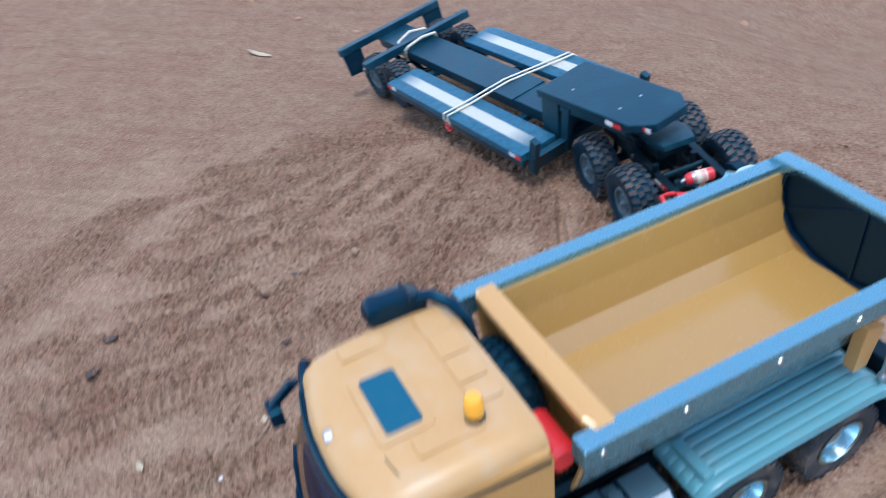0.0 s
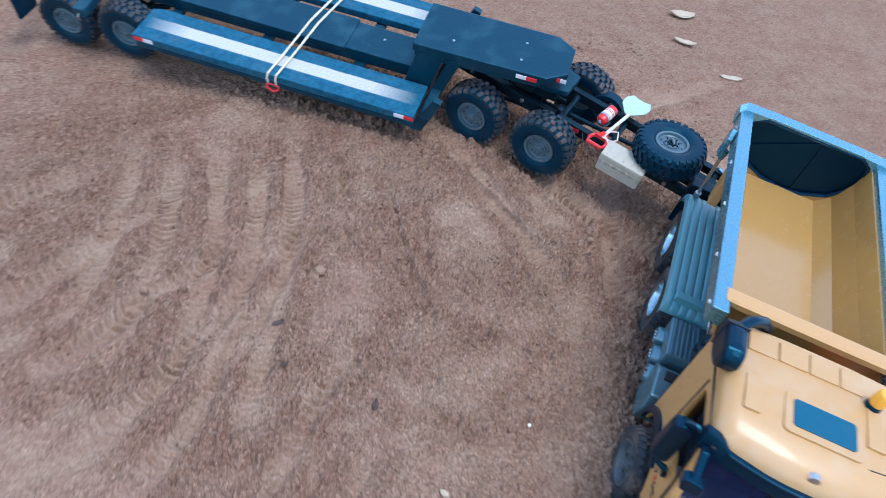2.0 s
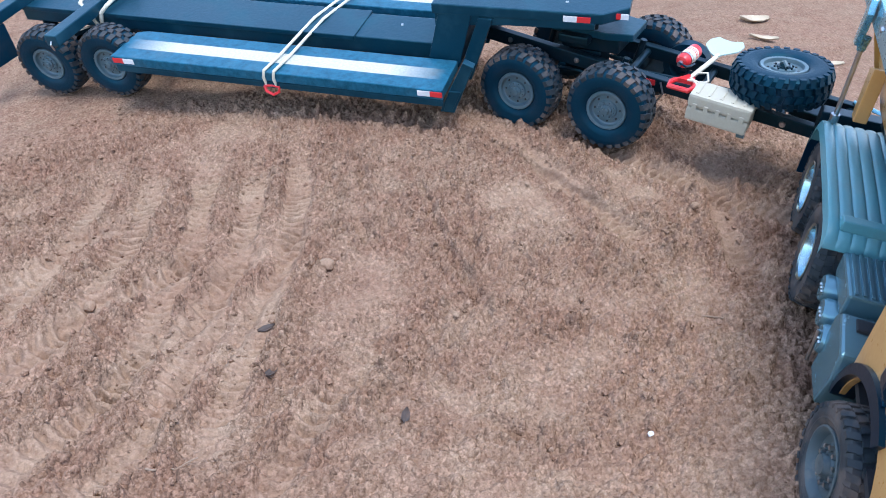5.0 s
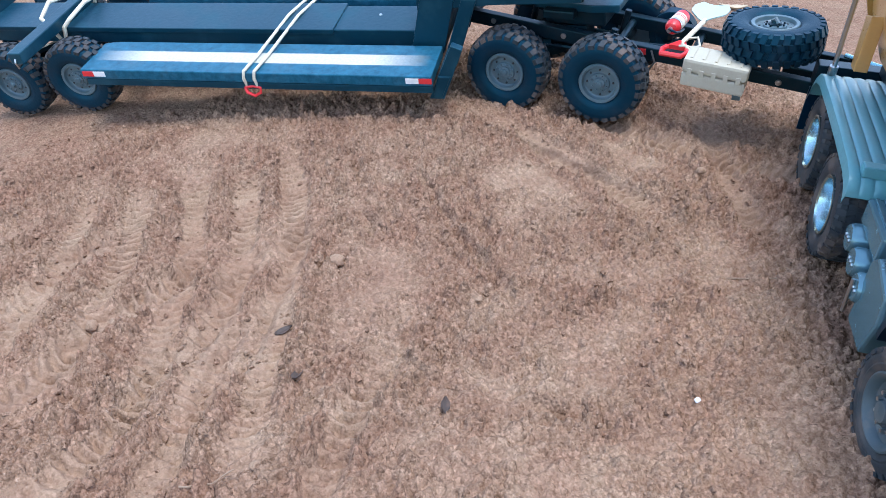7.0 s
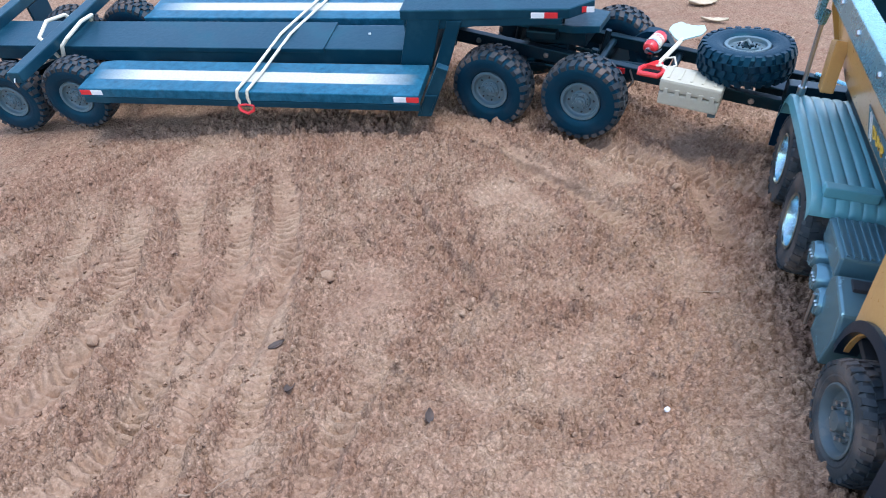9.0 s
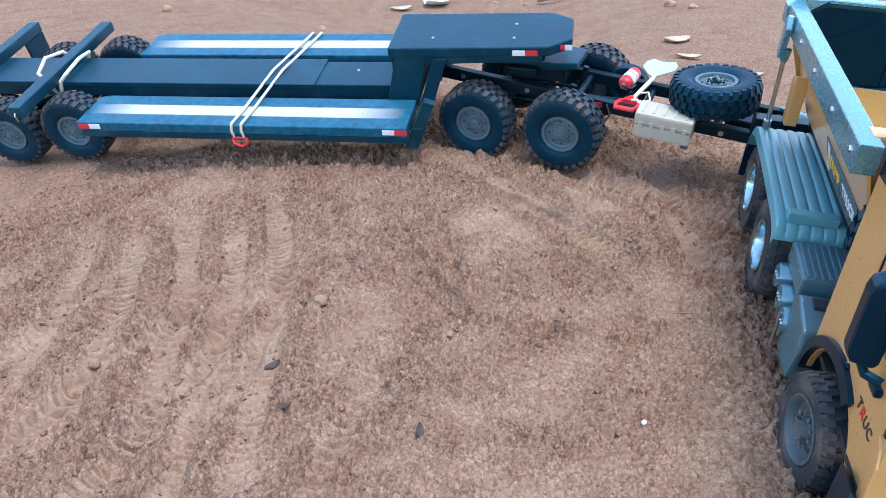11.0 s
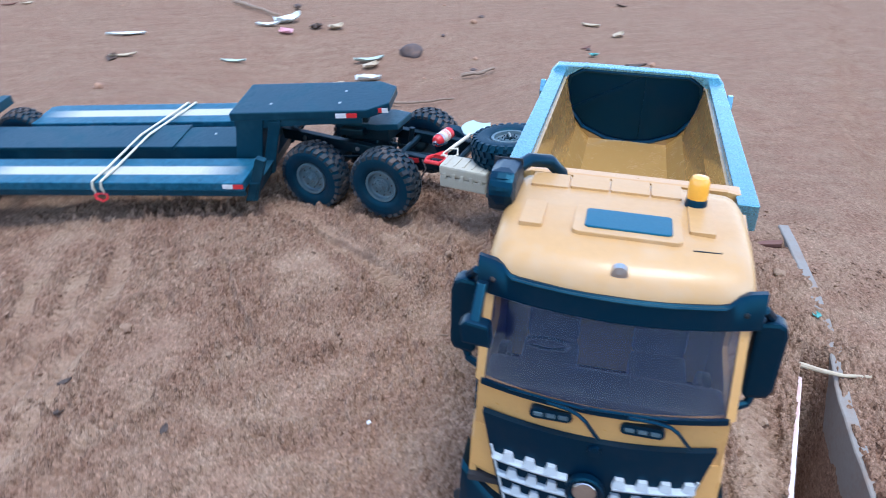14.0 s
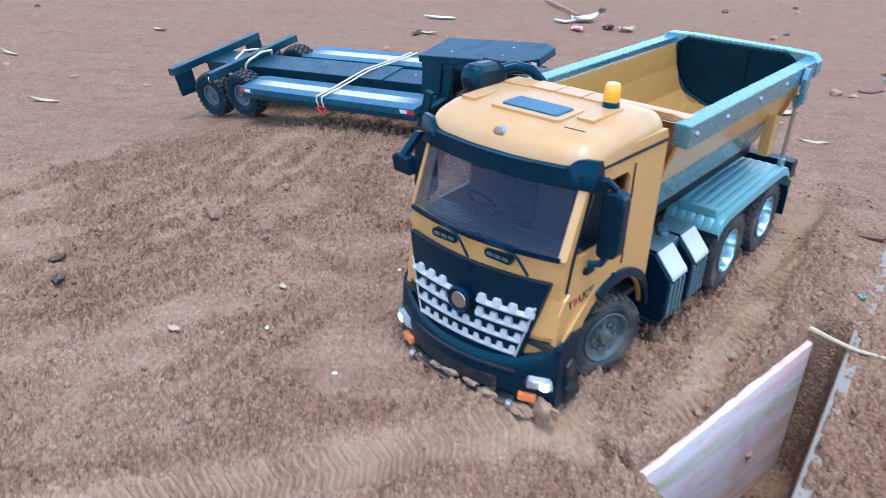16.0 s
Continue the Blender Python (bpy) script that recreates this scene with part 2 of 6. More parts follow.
GREY_WOOD = painted("grey_weathered_wood", (0.25, 0.225, 0.195), 0.85, 0.4, 40, relief=0.6)
STONE = painted("earthy_stone", (0.36, 0.2, 0.12), 0.9, 0.4, 60, relief=0.8)
MINT = painted("pale_mint_plastic", (0.40, 0.52, 0.47), 0.35, 0.05, 90)
TEAL = painted("teal_plastic", (0.12, 0.42, 0.38), 0.4, 0.15, 90)
DARK_STONE = painted("dark_stone", (0.10, 0.07, 0.06), 0.9, 0.4, 50, relief=0.8)


# ---- building helpers ----
def part(name, bm, material, parent=None, label="", smooth=False):
    """Links a bmesh as one mesh object under a thing or a part."""
    me = bpy.data.meshes.new(name)
    bmesh.ops.recalc_face_normals(bm, faces=bm.faces[:])
    bm.to_mesh(me)
    bm.free()
    for p in me.polygons:
        p.use_smooth = smooth
    if smooth:
        me.set_sharp_from_angle(angle=radians(38))
    me.materials.append(material)
    ob = new(name, me)
    ob.parent = parent
    return tagged(ob, label=label)


def thing(name, m, label, category, group=""):
    ob = new(name)
    ob.empty_display_size = 0.02
    ob.matrix_world = m
    return tagged(ob, label, category, group)


def box(x0, x1, y0, y1, z0, z1, bevel=0.0, seg=2, bm=None):
    bm = bm or bmesh.new()
    r = bmesh.ops.create_cube(bm, size=1.0)
    for v in r["verts"]:
        v.co = Vector(((x0 + x1) / 2 + v.co.x * (x1 - x0), (y0 + y1) / 2 + v.co.y * (y1 - y0), (z0 + z1) / 2 + v.co.z * (z1 - z0)))
    if bevel:
        es = list({e for v in r["verts"] for e in v.link_edges})
        bmesh.ops.bevel(bm, geom=es, offset=bevel, segments=seg, affect="EDGES", profile=0.6)
    return bm


def prism(poly, axis, a, b, bevel=0.0, seg=2, bm=None):
    """A flat outline drawn out along an axis from a to b. The outline's two numbers are the other axes in order."""
    bm = bm or bmesh.new()
    put = {"x": lambda p, d: (d, p[0], p[1]), "y": lambda p, d: (p[0], d, p[1]), "z": lambda p, d: (p[0], p[1], d)}[axis]
    va = [bm.verts.new(put(p, a)) for p in poly]
    vb = [bm.verts.new(put(p, b)) for p in poly]
    fs = [bm.faces.new(va), bm.faces.new(vb[::-1])]
    n = len(poly)
    for i in range(n):
        fs.append(bm.faces.new((va[i], vb[i], vb[(i + 1) % n], va[(i + 1) % n])))
    if bevel:
        es = list({e for f in fs for e in f.edges})
        bmesh.ops.bevel(bm, geom=es, offset=bevel, segments=seg, affect="EDGES", profile=0.6)
    return bm


def loft(rings, closed=True, caps=True, bm=None):
    """A skin over rings of equal count."""
    bm = bm or bmesh.new()
    vs = [[bm.verts.new(p) for p in r] for r in rings]
    n = len(rings[0])
    for r0, r1 in zip(vs, vs[1:]):
        for i in range(n if closed else n - 1):
            j = (i + 1) % n
            bm.faces.new((r0[i], r0[j], r1[j], r1[i]))
    if caps and closed:
        bm.faces.new(vs[0][::-1])
        bm.faces.new(vs[-1])
    return bm


def tube(points, r, seg=8, bm=None, flat=1.0):
    """A round bar along points; r may be one number or one for each point."""
    pts = [Vector(p) for p in points]
    rs = r if isinstance(r, (list, tuple)) else [r] * len(pts)
    rings = []
    side = None
    for i, p in enumerate(pts):
        d = (pts[min(i + 1, len(pts) - 1)] - pts[max(i - 1, 0)]).normalized()
        if side is None:
            side = d.cross(Vector((0, 0, 1)) if abs(d.z) < 0.9 else Vector((1, 0, 0))).normalized()
        side = (side - d * side.dot(d)).normalized()
        up = side.cross(d)
        rings.append([p + (side * math.cos(a) + up * math.sin(a) * flat) * rs[i] for a in (2 * math.pi * k / seg for k in range(seg))])
    return loft(rings, bm=bm)


def spin(profile, seg=32, axis="x", bm=None, at=(0, 0, 0)):
    """A turned shape: profile of (along the axis, radius)."""
    rings = []
    for k in range(seg):
        a = 2 * math.pi * k / seg
        c, s = math.cos(a), math.sin(a)
        ring = []
        for u, r in profile:
            p = {"x": (u, r * c, r * s), "y": (r * s, u, r * c), "z": (r * c, r * s, u)}[axis]
            ring.append(Vector(p) + Vector(at))
        rings.append(ring)
    bm = bm or bmesh.new()
    vs = [[bm.verts.new(p) for p in r] for r in rings]
    n = len(profile)
    for k in range(seg):
        r0, r1 = vs[k], vs[(k + 1) % seg]
        for i in range(n - 1):
            bm.faces.new((r0[i], r0[i + 1], r1[i + 1], r1[i]))
    return bm


def rounded(w, h, r, n=5, cx=0.0, cy=0.0):
    pts = []
    for sx, sy, a0 in ((1, 1, 0), (-1, 1, 90), (-1, -1, 180), (1, -1, 270)):
        for k in range(n + 1):
            a = radians(a0 + 90 * k / n)
            pts.append((cx + sx * (w / 2 - r) + r * math.cos(a), cy + sy * (h / 2 - r) + r * math.sin(a)))
    return pts


def lettering(name, body, size, m, material, parent, label="", depth=0.0003, align="CENTER"):
    """Raised letters in the built-in font, turned into a mesh."""
    cu = bpy.data.curves.new(name, "FONT")
    cu.body, cu.size, cu.extrude, cu.align_x, cu.align_y = body, size, depth, align, "CENTER"
    tmp = bpy.data.objects.new(name, cu)
    scene.collection.objects.link(tmp)
    bpy.context.view_layer.update()
    me = bpy.data.meshes.new_from_object(tmp.evaluated_get(bpy.context.evaluated_depsgraph_get()))
    bpy.data.objects.remove(tmp)
    bpy.data.curves.remove(cu)
    me.materials.clear()
    me.materials.append(material)
    me.transform(m)
    ob = new(name, me)
    ob.parent = parent
    return tagged(ob, label=label)


# ---- ground ----
GX = (-0.55, -0.2, 0.15, 0.5, 0.85)
GY = (0.2, 0.55, 0.9, 1.25, 1.6)
COEF = (0.0073, -0.0042, -0.0067, 0.0370, 0.0161, 0.0893, 0.0546, 0.0285, -0.0926, -0.0644, -0.0148, -0.0611, 0.0076, 0.1376, 0.1720, -0.0536, 0.1629, -0.0202, -0.0431, -0.1738, -0.0076, 0.0746, -0.1059, 0.1993, -0.0305)
BOARD_A, BOARD_B = (0.186, 0.278), (0.388, 0.410)


def swell(x, y):
    """The broad rise and fall of the ground."""
    z = np.full(np.shape(x), -0.10)
    k = 0
    for gx in GX:
        for gy in GY:
            z = z + COEF[k] * np.exp(-((x - gx) ** 2 + (y - gy) ** 2) / (2 * 0.36 ** 2))
            k += 1
    return z


def lattice(seed):
    return np.random.RandomState(seed).rand(256, 256)


def value_noise(x, y, scale, seed):
    t = lattice(seed)
    u, v = x * scale, y * scale
    i, j = np.floor(u).astype(int), np.floor(v).astype(int)
    f, g = u - i, v - j
    f, g = f * f * (3 - 2 * f), g * g * (3 - 2 * g)
    a, b = t[i % 256, j % 256], t[(i + 1) % 256, j % 256]
    c, d = t[i % 256, (j + 1) % 256], t[(i + 1) % 256, (j + 1) % 256]
    return (a * (1 - f) + b * f) * (1 - g) + (c * (1 - f) + d * f) * g - 0.5


# tyre ruts: start, bend, end, half width, depth, tread pitch
RUTS = [
    ((-0.038, 0.967), (-0.0695, 0.8015), (-0.215, 0.59), 0.0125, 0.0042, 0.008),
    ((-0.075, 0.972), (-0.1225, 0.7715), (-0.252, 0.605), 0.0125, 0.004, 0.008),
    ((-0.116, 0.98), (-0.177, 0.73), (-0.29, 0.62), 0.0125, 0.0044, 0.008),
    ((-0.162, 1.003), (-0.2175, 0.7685), (-0.315, 0.68), 0.0125, 0.0042, 0.009),
    ((-0.194, 1.046), (-0.228, 0.887), (-0.33, 0.74), 0.0125, 0.004, 0.009),
    ((0.160, 0.64), (0.152, 0.80), (0.138, 0.91), 0.014, 0.0052, 0.008),
    ((0.043, 0.872), (0.0115, 0.7835), (-0.002, 0.633), 0.0048, 0.0048, 0.03),
    ((0.124, 0.892), (0.1545, 0.7845), (0.163, 0.711), 0.0055, 0.005, 0.012),
    ((0.075, 0.843), (0.036, 0.7575), (0.017, 0.682), 0.004, 0.0036, 0.03),
    ((0.006, 0.959), (0.0015, 0.8805), (-0.025, 0.816), 0.0045, 0.0036, 0.03),
    ((-0.041, 0.8), (-0.0405, 0.786), (-0.038, 0.76), 0.007, 0.0056, 0.03),
    ((-0.05, 0.571), (-0.0285, 0.553), (-0.013, 0.535), 0.005, 0.0045, 0.03),
    ((0.249, 0.807), (0.2265, 0.7615), (0.25, 0.73), 0.006, 0.005, 0.01),
    ((0.299, 0.767), (0.212, 0.6465), (0.205, 0.6), 0.013, 0.0045, 0.008),
    ((0.33, 0.62), (0.24, 0.72), (0.20, 0.88), 0.014, 0.004, 0.009),
    ((-0.044, 0.846), (-0.194, 0.6565), (-0.316, 0.549), 0.011, 0.005, 0.01),
    ((-0.071, 0.832), (-0.2335, 0.679), (-0.338, 0.606), 0.012, 0.0052, 0.01),
    ((-0.098, 0.833), (-0.276, 0.7625), (-0.366, 0.686), 0.014, 0.006, 0.01),
    ((-0.056, 0.676), (-0.1565, 0.5965), (-0.279, 0.447), 0.01, 0.0045, 0.01),
    ((-0.099, 0.554), (-0.194, 0.4725), (-0.253, 0.377), 0.011, 0.005, 0.01),
    ((-0.016, 0.49), (-0.08, 0.404), (-0.164, 0.314), 0.009, 0.0045, 0.01),
    ((-0.162, 0.938), (-0.316, 0.8155), (-0.394, 0.791), 0.018, 0.007, 0.01),
    ((-0.235, 0.987), (-0.3735, 0.9415), (-0.442, 0.902), 0.02, 0.008, 0.01),
    ((0.18, 0.28), (0.42, 0.50), (0.60, 0.78), 0.019, 0.005, 0.009),
    ((-0.35, 0.15), (-0.05, 0.30), (0.2, 0.30), 0.018, 0.003, 0.009),
    ((0.30, 0.95), (0.55, 0.90), (0.85, 1.05), 0.02, 0.004, 0.010),
]


def ruts(x, y):
    """Depth of the tyre tracks, with tread bars across and small ridges beside them."""
    z = np.zeros(np.shape(x))
    press = np.zeros(np.shape(x))
    stir = np.zeros(np.shape(x))
    wander = value_noise(x, y, 30, 31) * 0.006 + value_noise(x, y, 140, 32) * 0.005
    lump, worn = 0.6 + value_noise(x, y, 45, 33), 0.7 + value_noise(x, y, 25, 34)
    for a, b, c, half, depth, pitch in RUTS:
        best, along = np.full(np.shape(x), 9.0), np.zeros(np.shape(x))
        last, run = np.array(a, float), 0.0
        for k in range(1, 17):
            s = k / 16
            p = (1 - s) ** 2 * np.array(a) + 2 * s * (1 - s) * np.array(b) + s * s * np.array(c)
            d = p - last
            n = np.hypot(*d)
            d = d / n
            u = np.clip((x - last[0]) * d[0] + (y - last[1]) * d[1], 0, n)
            w = np.hypot(x - last[0] - u * d[0], y - last[1] - u * d[1])
            near = w < best
            best, along = np.where(near, w, best), np.where(near, run + u, along)
            last, run = p, run + n
        fade = min(0.08, run * 0.25)
        ends = np.clip(along / fade, 0, 1) * np.clip((run - along) / fade, 0, 1)
        best = best + wander * min(1.0, half / 0.014)
        inside = np.clip((half * 1.2 - best) / (half * 0.6), 0, 1)
        ridge = np.exp(-((best - half * 1.45) / (half * 0.5)) ** 2) * lump
        lug = np.sin(2 * math.pi * (along + best * 0.35) / pitch) * np.clip((half - best) / 0.004, 0, 1)
        z = z + ends * (-depth * 1.05 * inside + depth * 0.6 * ridge + 0.0030 * lug * worn)
        press = np.maximum(press, ends * inside * min(1.0, half / 0.012) ** 2)
        stir = np.maximum(stir, ends * np.exp(-((best - half * 1.75) / (half * 0.6)) ** 2))
    return z, press, stir


def crumble(x, y, cell, seed, fill):
    """Rounded crumbs of earth, one at most in each cell of a jittered grid."""
    jx, jy, size, there = (lattice(seed + k) for k in range(4))
    i, j = np.floor(x / cell).astype(int), np.floor(y / cell).astype(int)
    top = np.zeros(np.shape(x))
    for a in (-1, 0, 1):
        for b in (-1, 0, 1):
            p, q = (i + a) % 256, (j + b) % 256
            r = cell * (0.3 + 0.45 * size[p, q]) * (there[p, q] < fill)
            d = (x - (i + a + jx[p, q]) * cell) ** 2 + ((y - (j + b + jy[p, q]) * cell) * (0.8 + 0.5 * there[p, q])) ** 2
            top = np.maximum(top, r * np.maximum(0, 1 - d / np.maximum(r * r, 1e-12)))
    return top


def ground_height(x, y, fine=True, with_loose=False):
    x, y = np.asarray(x, float), np.asarray(y, float)
    z = swell(x, y)
    ax, ay = BOARD_A
    d = np.array(BOARD_B) - np.array(BOARD_A)
    n = np.hypot(*d)
    d = d / n
    u = (x - ax) * d[0] + (y - ay) * d[1]
    v = (x - ax) * d[1] - (y - ay) * d[0]
    ends = np.clip((u + 0.004) / 0.008, 0, 1) * np.clip((n + 0.03 - u) / 0.03, 0, 1)
    width = np.clip(0.098 - 0.28 * u, 0.012, 0.2)
    z = z + 0.025 * np.exp(-((x - 0.11) ** 2 + (y - 0.32) ** 2) / 0.0162) * np.clip(-v / 0.06, 0, 1) + 0.005 * np.exp(-(x ** 2 + (y - 0.73) ** 2) / 0.03)
    pit = np.clip((v + 0.005) / 0.004, 0, 1) * (1 - 0.9 * np.clip((v - width + 0.012) / 0.012, 0, 1))
    z = z - 0.15 * pit * ends - 0.05 * np.clip((v - 0.08) / 0.05, 0, 1) * (1 - ends) * np.clip((u + 0.1) / 0.2, 0, 1) * np.exp(-np.maximum(0, v - 0.4) / 0.4)
    tx, ty = (x - 0.070) * -0.6884 + (y - 0.341) * 0.7254, (x - 0.070) * -0.7254 + (y - 0.341) * -0.6884
    z = z + 0.0105 * np.exp(-((ty + 0.15) / 0.16) ** 2 - (np.maximum(np.abs(tx) - 0.08, 0) / 0.045) ** 2) * (0.85 - 2.6 * np.clip(tx, -0.1, 0.1)) * np.clip(-v / 0.03, 0, 1)
    edge = 0.102 + value_noise(x, y, 22, 41) * 0.012 + value_noise(x, y, 70, 42) * 0.006
    z = z + 0.009 * np.clip((-tx - edge) / 0.010, 0, 1) * np.clip((0.06 - ty) / 0.08, 0, 1) * np.clip((ty + 0.62) / 0.1, 0, 1) * np.clip((0.30 + tx) / 0.12, 0, 1)
    crack = np.exp(-(((x - 0.172) * 0.70 + (y - 0.292) * -0.71) / 0.014) ** 2 - (((x - 0.172) * 0.71 + (y - 0.292) * 0.70 - 0.002) / 0.005) ** 2)
    z = z - 0.03 * crack
    hole = np.exp(-(((x - 0.515) * 0.80 + (y - 0.553) * -0.6) / 0.018) ** 2 - (((x - 0.515) * 0.6 + (y - 0.553) * 0.80) / 0.006) ** 2)
    z = z - 0.03 * hole
    if fine:
        fade = np.exp(-np.maximum(0, np.hypot(x - 0.05, y - 0.8) - 1.4) / 1.2)
        big = value_noise(x, y, 9, 1) * 0.008 + value_noise(x, y, 23, 2) * 0.004
        mid = value_noise(x, y, 61, 3) * 0.0024 + value_noise(x + y * 0.3, y, 130, 4) * 0.0014
        small = value_noise(x, y, 270, 5) * 0.0012
        track, press, stir = ruts(x, y)
        heap = value_noise(x, y, 13, 8) * 1.5 + value_noise(x, y, 37, 12) * 1.0 + 0.47 + 0.6 * np.exp(-((x - 0.33) ** 2 + (y - 0.45) ** 2) / 0.03) + 0.25 * np.exp(-((x - 0.02) ** 2 + (y - 0.66) ** 2) / 0.02) + 0.7 * np.exp(-((x - 0.20) ** 2 + (y - 0.34) ** 2) / 0.012)
        heap = 0.35 + 0.65 * np.clip((heap + 0.05) / 1.1, 0, 1)
        loose = heap * (1 - 0.85 * press) + 0.55 * stir * (1 - press)
        u, v = x + value_noise(x, y, 300, 13) * 0.0012, y + value_noise(x, y, 300, 14) * 0.0012
        crumbs = crumble(u, v, 0.0052, 51, 0.85) * 1.45 * np.minimum(loose, 1.0) + crumble(u, v, 0.0088, 61, 0.35) * 1.25 * np.clip(loose * 1.5 - 0.4, 0, 1) + crumble(u, v, 0.0145, 71, 0.08) * 0.8 * np.clip(loose - 0.45, 0, 1)
        crumbs = crumbs * np.clip((1.16 - y) / 0.10, 0, 1) * np.clip((x + 0.58) / 0.10, 0, 1) * np.clip((0.54 - x) / 0.10, 0, 1) * np.clip((y - 0.16) / 0.06, 0, 1)
        z = z + (big + mid + small * 1.2 * (1 - 0.7 * press) + crumbs) * (0.25 + 0.75 * fade) + track * fade
        far = np.clip((np.hypot(x, y - 0.8) - 2.5) / 6.0, 0, 1)
        z = z + far * (value_noise(x, y, 0.4, 9) * 0.25 + value_noise(x, y, 1.7, 10) * 0.08)
    if not with_loose:
        return z
    # Beyond the fine crumbs, loose is raised to paint in the shade they would give.
    near = np.clip((1.25 - y) / 0.3, 0, 1) * np.clip((y - 0.1) / 0.12, 0, 1) * np.clip((x + 0.8) / 0.3, 0, 1) * np.clip((0.8 - x) / 0.3, 0, 1)
    return z, loose + 0.7 * (1 - near)


def graded(lo, hi, step, reach):
    """Even steps from lo to hi, then ever wider ones out to reach."""
    mid = list(np.arange(lo, hi, step))
    out, g, p = [], step, mid[-1]
    while p < reach:
        g = min(g * 1.10, 6.0)
        p += g
        out.append(p)
    inn, g, p = [], step, mid[0]
    while p > -reach:
        g = min(g * 1.10, 6.0)
        p -= g
        inn.append(p)
    return np.array(inn[::-1] + mid + out)


def build_ground():
    xs, ys = graded(-0.50, 0.44, 0.00102, 60.0), graded(0.20, 1.08, 0.00112, 60.0)
    X, Y = np.meshgrid(xs, ys)
    Z, loose = ground_height(X, Y, True, True)
    nx, ny = len(xs), len(ys)
    me = bpy.data.meshes.new("ground")
    me.vertices.add(nx * ny)
    me.vertices.foreach_set("co", np.stack([X, Y, Z], -1).astype(np.float32).ravel())
    i = (np.arange(ny - 1)[:, None] * nx + np.arange(nx - 1)[None, :]).ravel()
    quads = np.stack([i, i + 1, i + nx + 1, i + nx], -1).astype(np.int32)
    me.loops.add(quads.size)
    me.loops.foreach_set("vertex_index", quads.ravel())
    me.polygons.add(len(quads))
    me.polygons.foreach_set("loop_start", np.arange(0, quads.size, 4, dtype=np.int32))
    me.update(calc_edges=True)
    me.polygons.foreach_set("use_smooth", np.ones(len(quads), bool))
    me.attributes.new("loose", "FLOAT", "POINT").data.foreach_set("value", loose.astype(np.float32).ravel())
    me.materials.append(EARTH)
    return tagged(new("ground", me), "loose reddish-brown earth with tyre tracks and clods", "ground", kind="structure")


def floor_z(x, y, fine=False):
    return float(ground_height(np.array([x]), np.array([y]), fine)[0])


build_ground()


def build_clods():
    """Loose crumbs of earth scattered on the ground, as one heap of stuff."""
    rnd = np.random.RandomState(5)
    count = 16000
    xs, ys = rnd.uniform(-0.45, 0.6, count), rnd.uniform(0.28, 1.15, count)
    keep = value_noise(xs, ys, 13, 8) * 1.8 + value_noise(xs, ys, 37, 12) * 0.8 + rnd.uniform(-0.5, 0.5, count) > 0.05
    xs, ys = xs[keep], ys[keep]
    count = len(xs)
    zs = ground_height(xs, ys)
    t = (1 + 5 ** 0.5) / 2
    ico = np.array([(-1, t, 0), (1, t, 0), (-1, -t, 0), (1, -t, 0), (0, -1, t), (0, 1, t), (0, -1, -t), (0, 1, -t), (t, 0, -1), (t, 0, 1), (-t, 0, -1), (-t, 0, 1)]) / 1.9
    tri = np.array([(0, 11, 5), (0, 5, 1), (0, 1, 7), (0, 7, 10), (0, 10, 11), (1, 5, 9), (5, 11, 4), (11, 10, 2), (10, 7, 6), (7, 1, 8), (3, 9, 4), (3, 4, 2), (3, 2, 6), (3, 6, 8), (3, 8, 9), (4, 9, 5), (2, 4, 11), (6, 2, 10), (8, 6, 7), (9, 8, 1)])
    verts, faces = [], []
    for k in range(count):
        r = 0.0008 + 0.0020 * rnd.rand() ** 3.2
        sh = ico * (r * rnd.uniform(0.6, 1.25, (12, 1))) * np.array([1, rnd.uniform(0.7, 1.2), 0.7])
        verts.append(sh + (xs[k], ys[k], zs[k] + r * 0.25))
        faces.append(tri + 12 * k)
    me = bpy.data.meshes.new("earth_crumbs")
    me.from_pydata(np.concatenate(verts).tolist(), [], np.concatenate(faces).tolist())
    me.attributes.new("loose", "FLOAT", "POINT").data.foreach_set("value", np.full(len(me.vertices), 0.7, np.float32))
    me.materials.append(EARTH)
    tagged(new("earth_crumbs", me), "loose crumbs of reddish earth on the ground", "earth crumbs", kind="stuff")


build_clods()


# ---- shared pieces of the models ----
def share(name, me, parent, m=None, label=""):
    """Another object on the same mesh."""
    ob = new(name, me)
    ob.parent = parent
    if m is not None:
        ob.matrix_local = m
    return tagged(ob, label=label)


def plate(outer, holes, axis, a, b, bevel=0.0):
    """A flat plate of thickness b - a with real openings."""
    put = {"x": lambda p, d: (d, p[0], p[1]), "y": lambda p, d: (p[0], d, p[1]), "z": lambda p, d: (p[0], p[1], d)}[axis]
    bm = bmesh.new()
    edges = []
    for ring in (outer, *holes):
        vs = [bm.verts.new(put(p, a)) for p in ring]
        edges += [bm.edges.new((vs[i], vs[(i + 1) % len(vs)])) for i in range(len(vs))]
    fill = bmesh.ops.triangle_fill(bm, use_beauty=True, use_dissolve=False, edges=edges)
    faces = [g for g in fill["geom"] if isinstance(g, bmesh.types.BMFace)]
    ex = bmesh.ops.extrude_face_region(bm, geom=faces, use_keep_orig=True)
    shift = Vector(put((0, 0), b)) - Vector(put((0, 0), a))
    for g in ex["geom"]:
        if isinstance(g, bmesh.types.BMVert):
            g.co += shift
    return bm


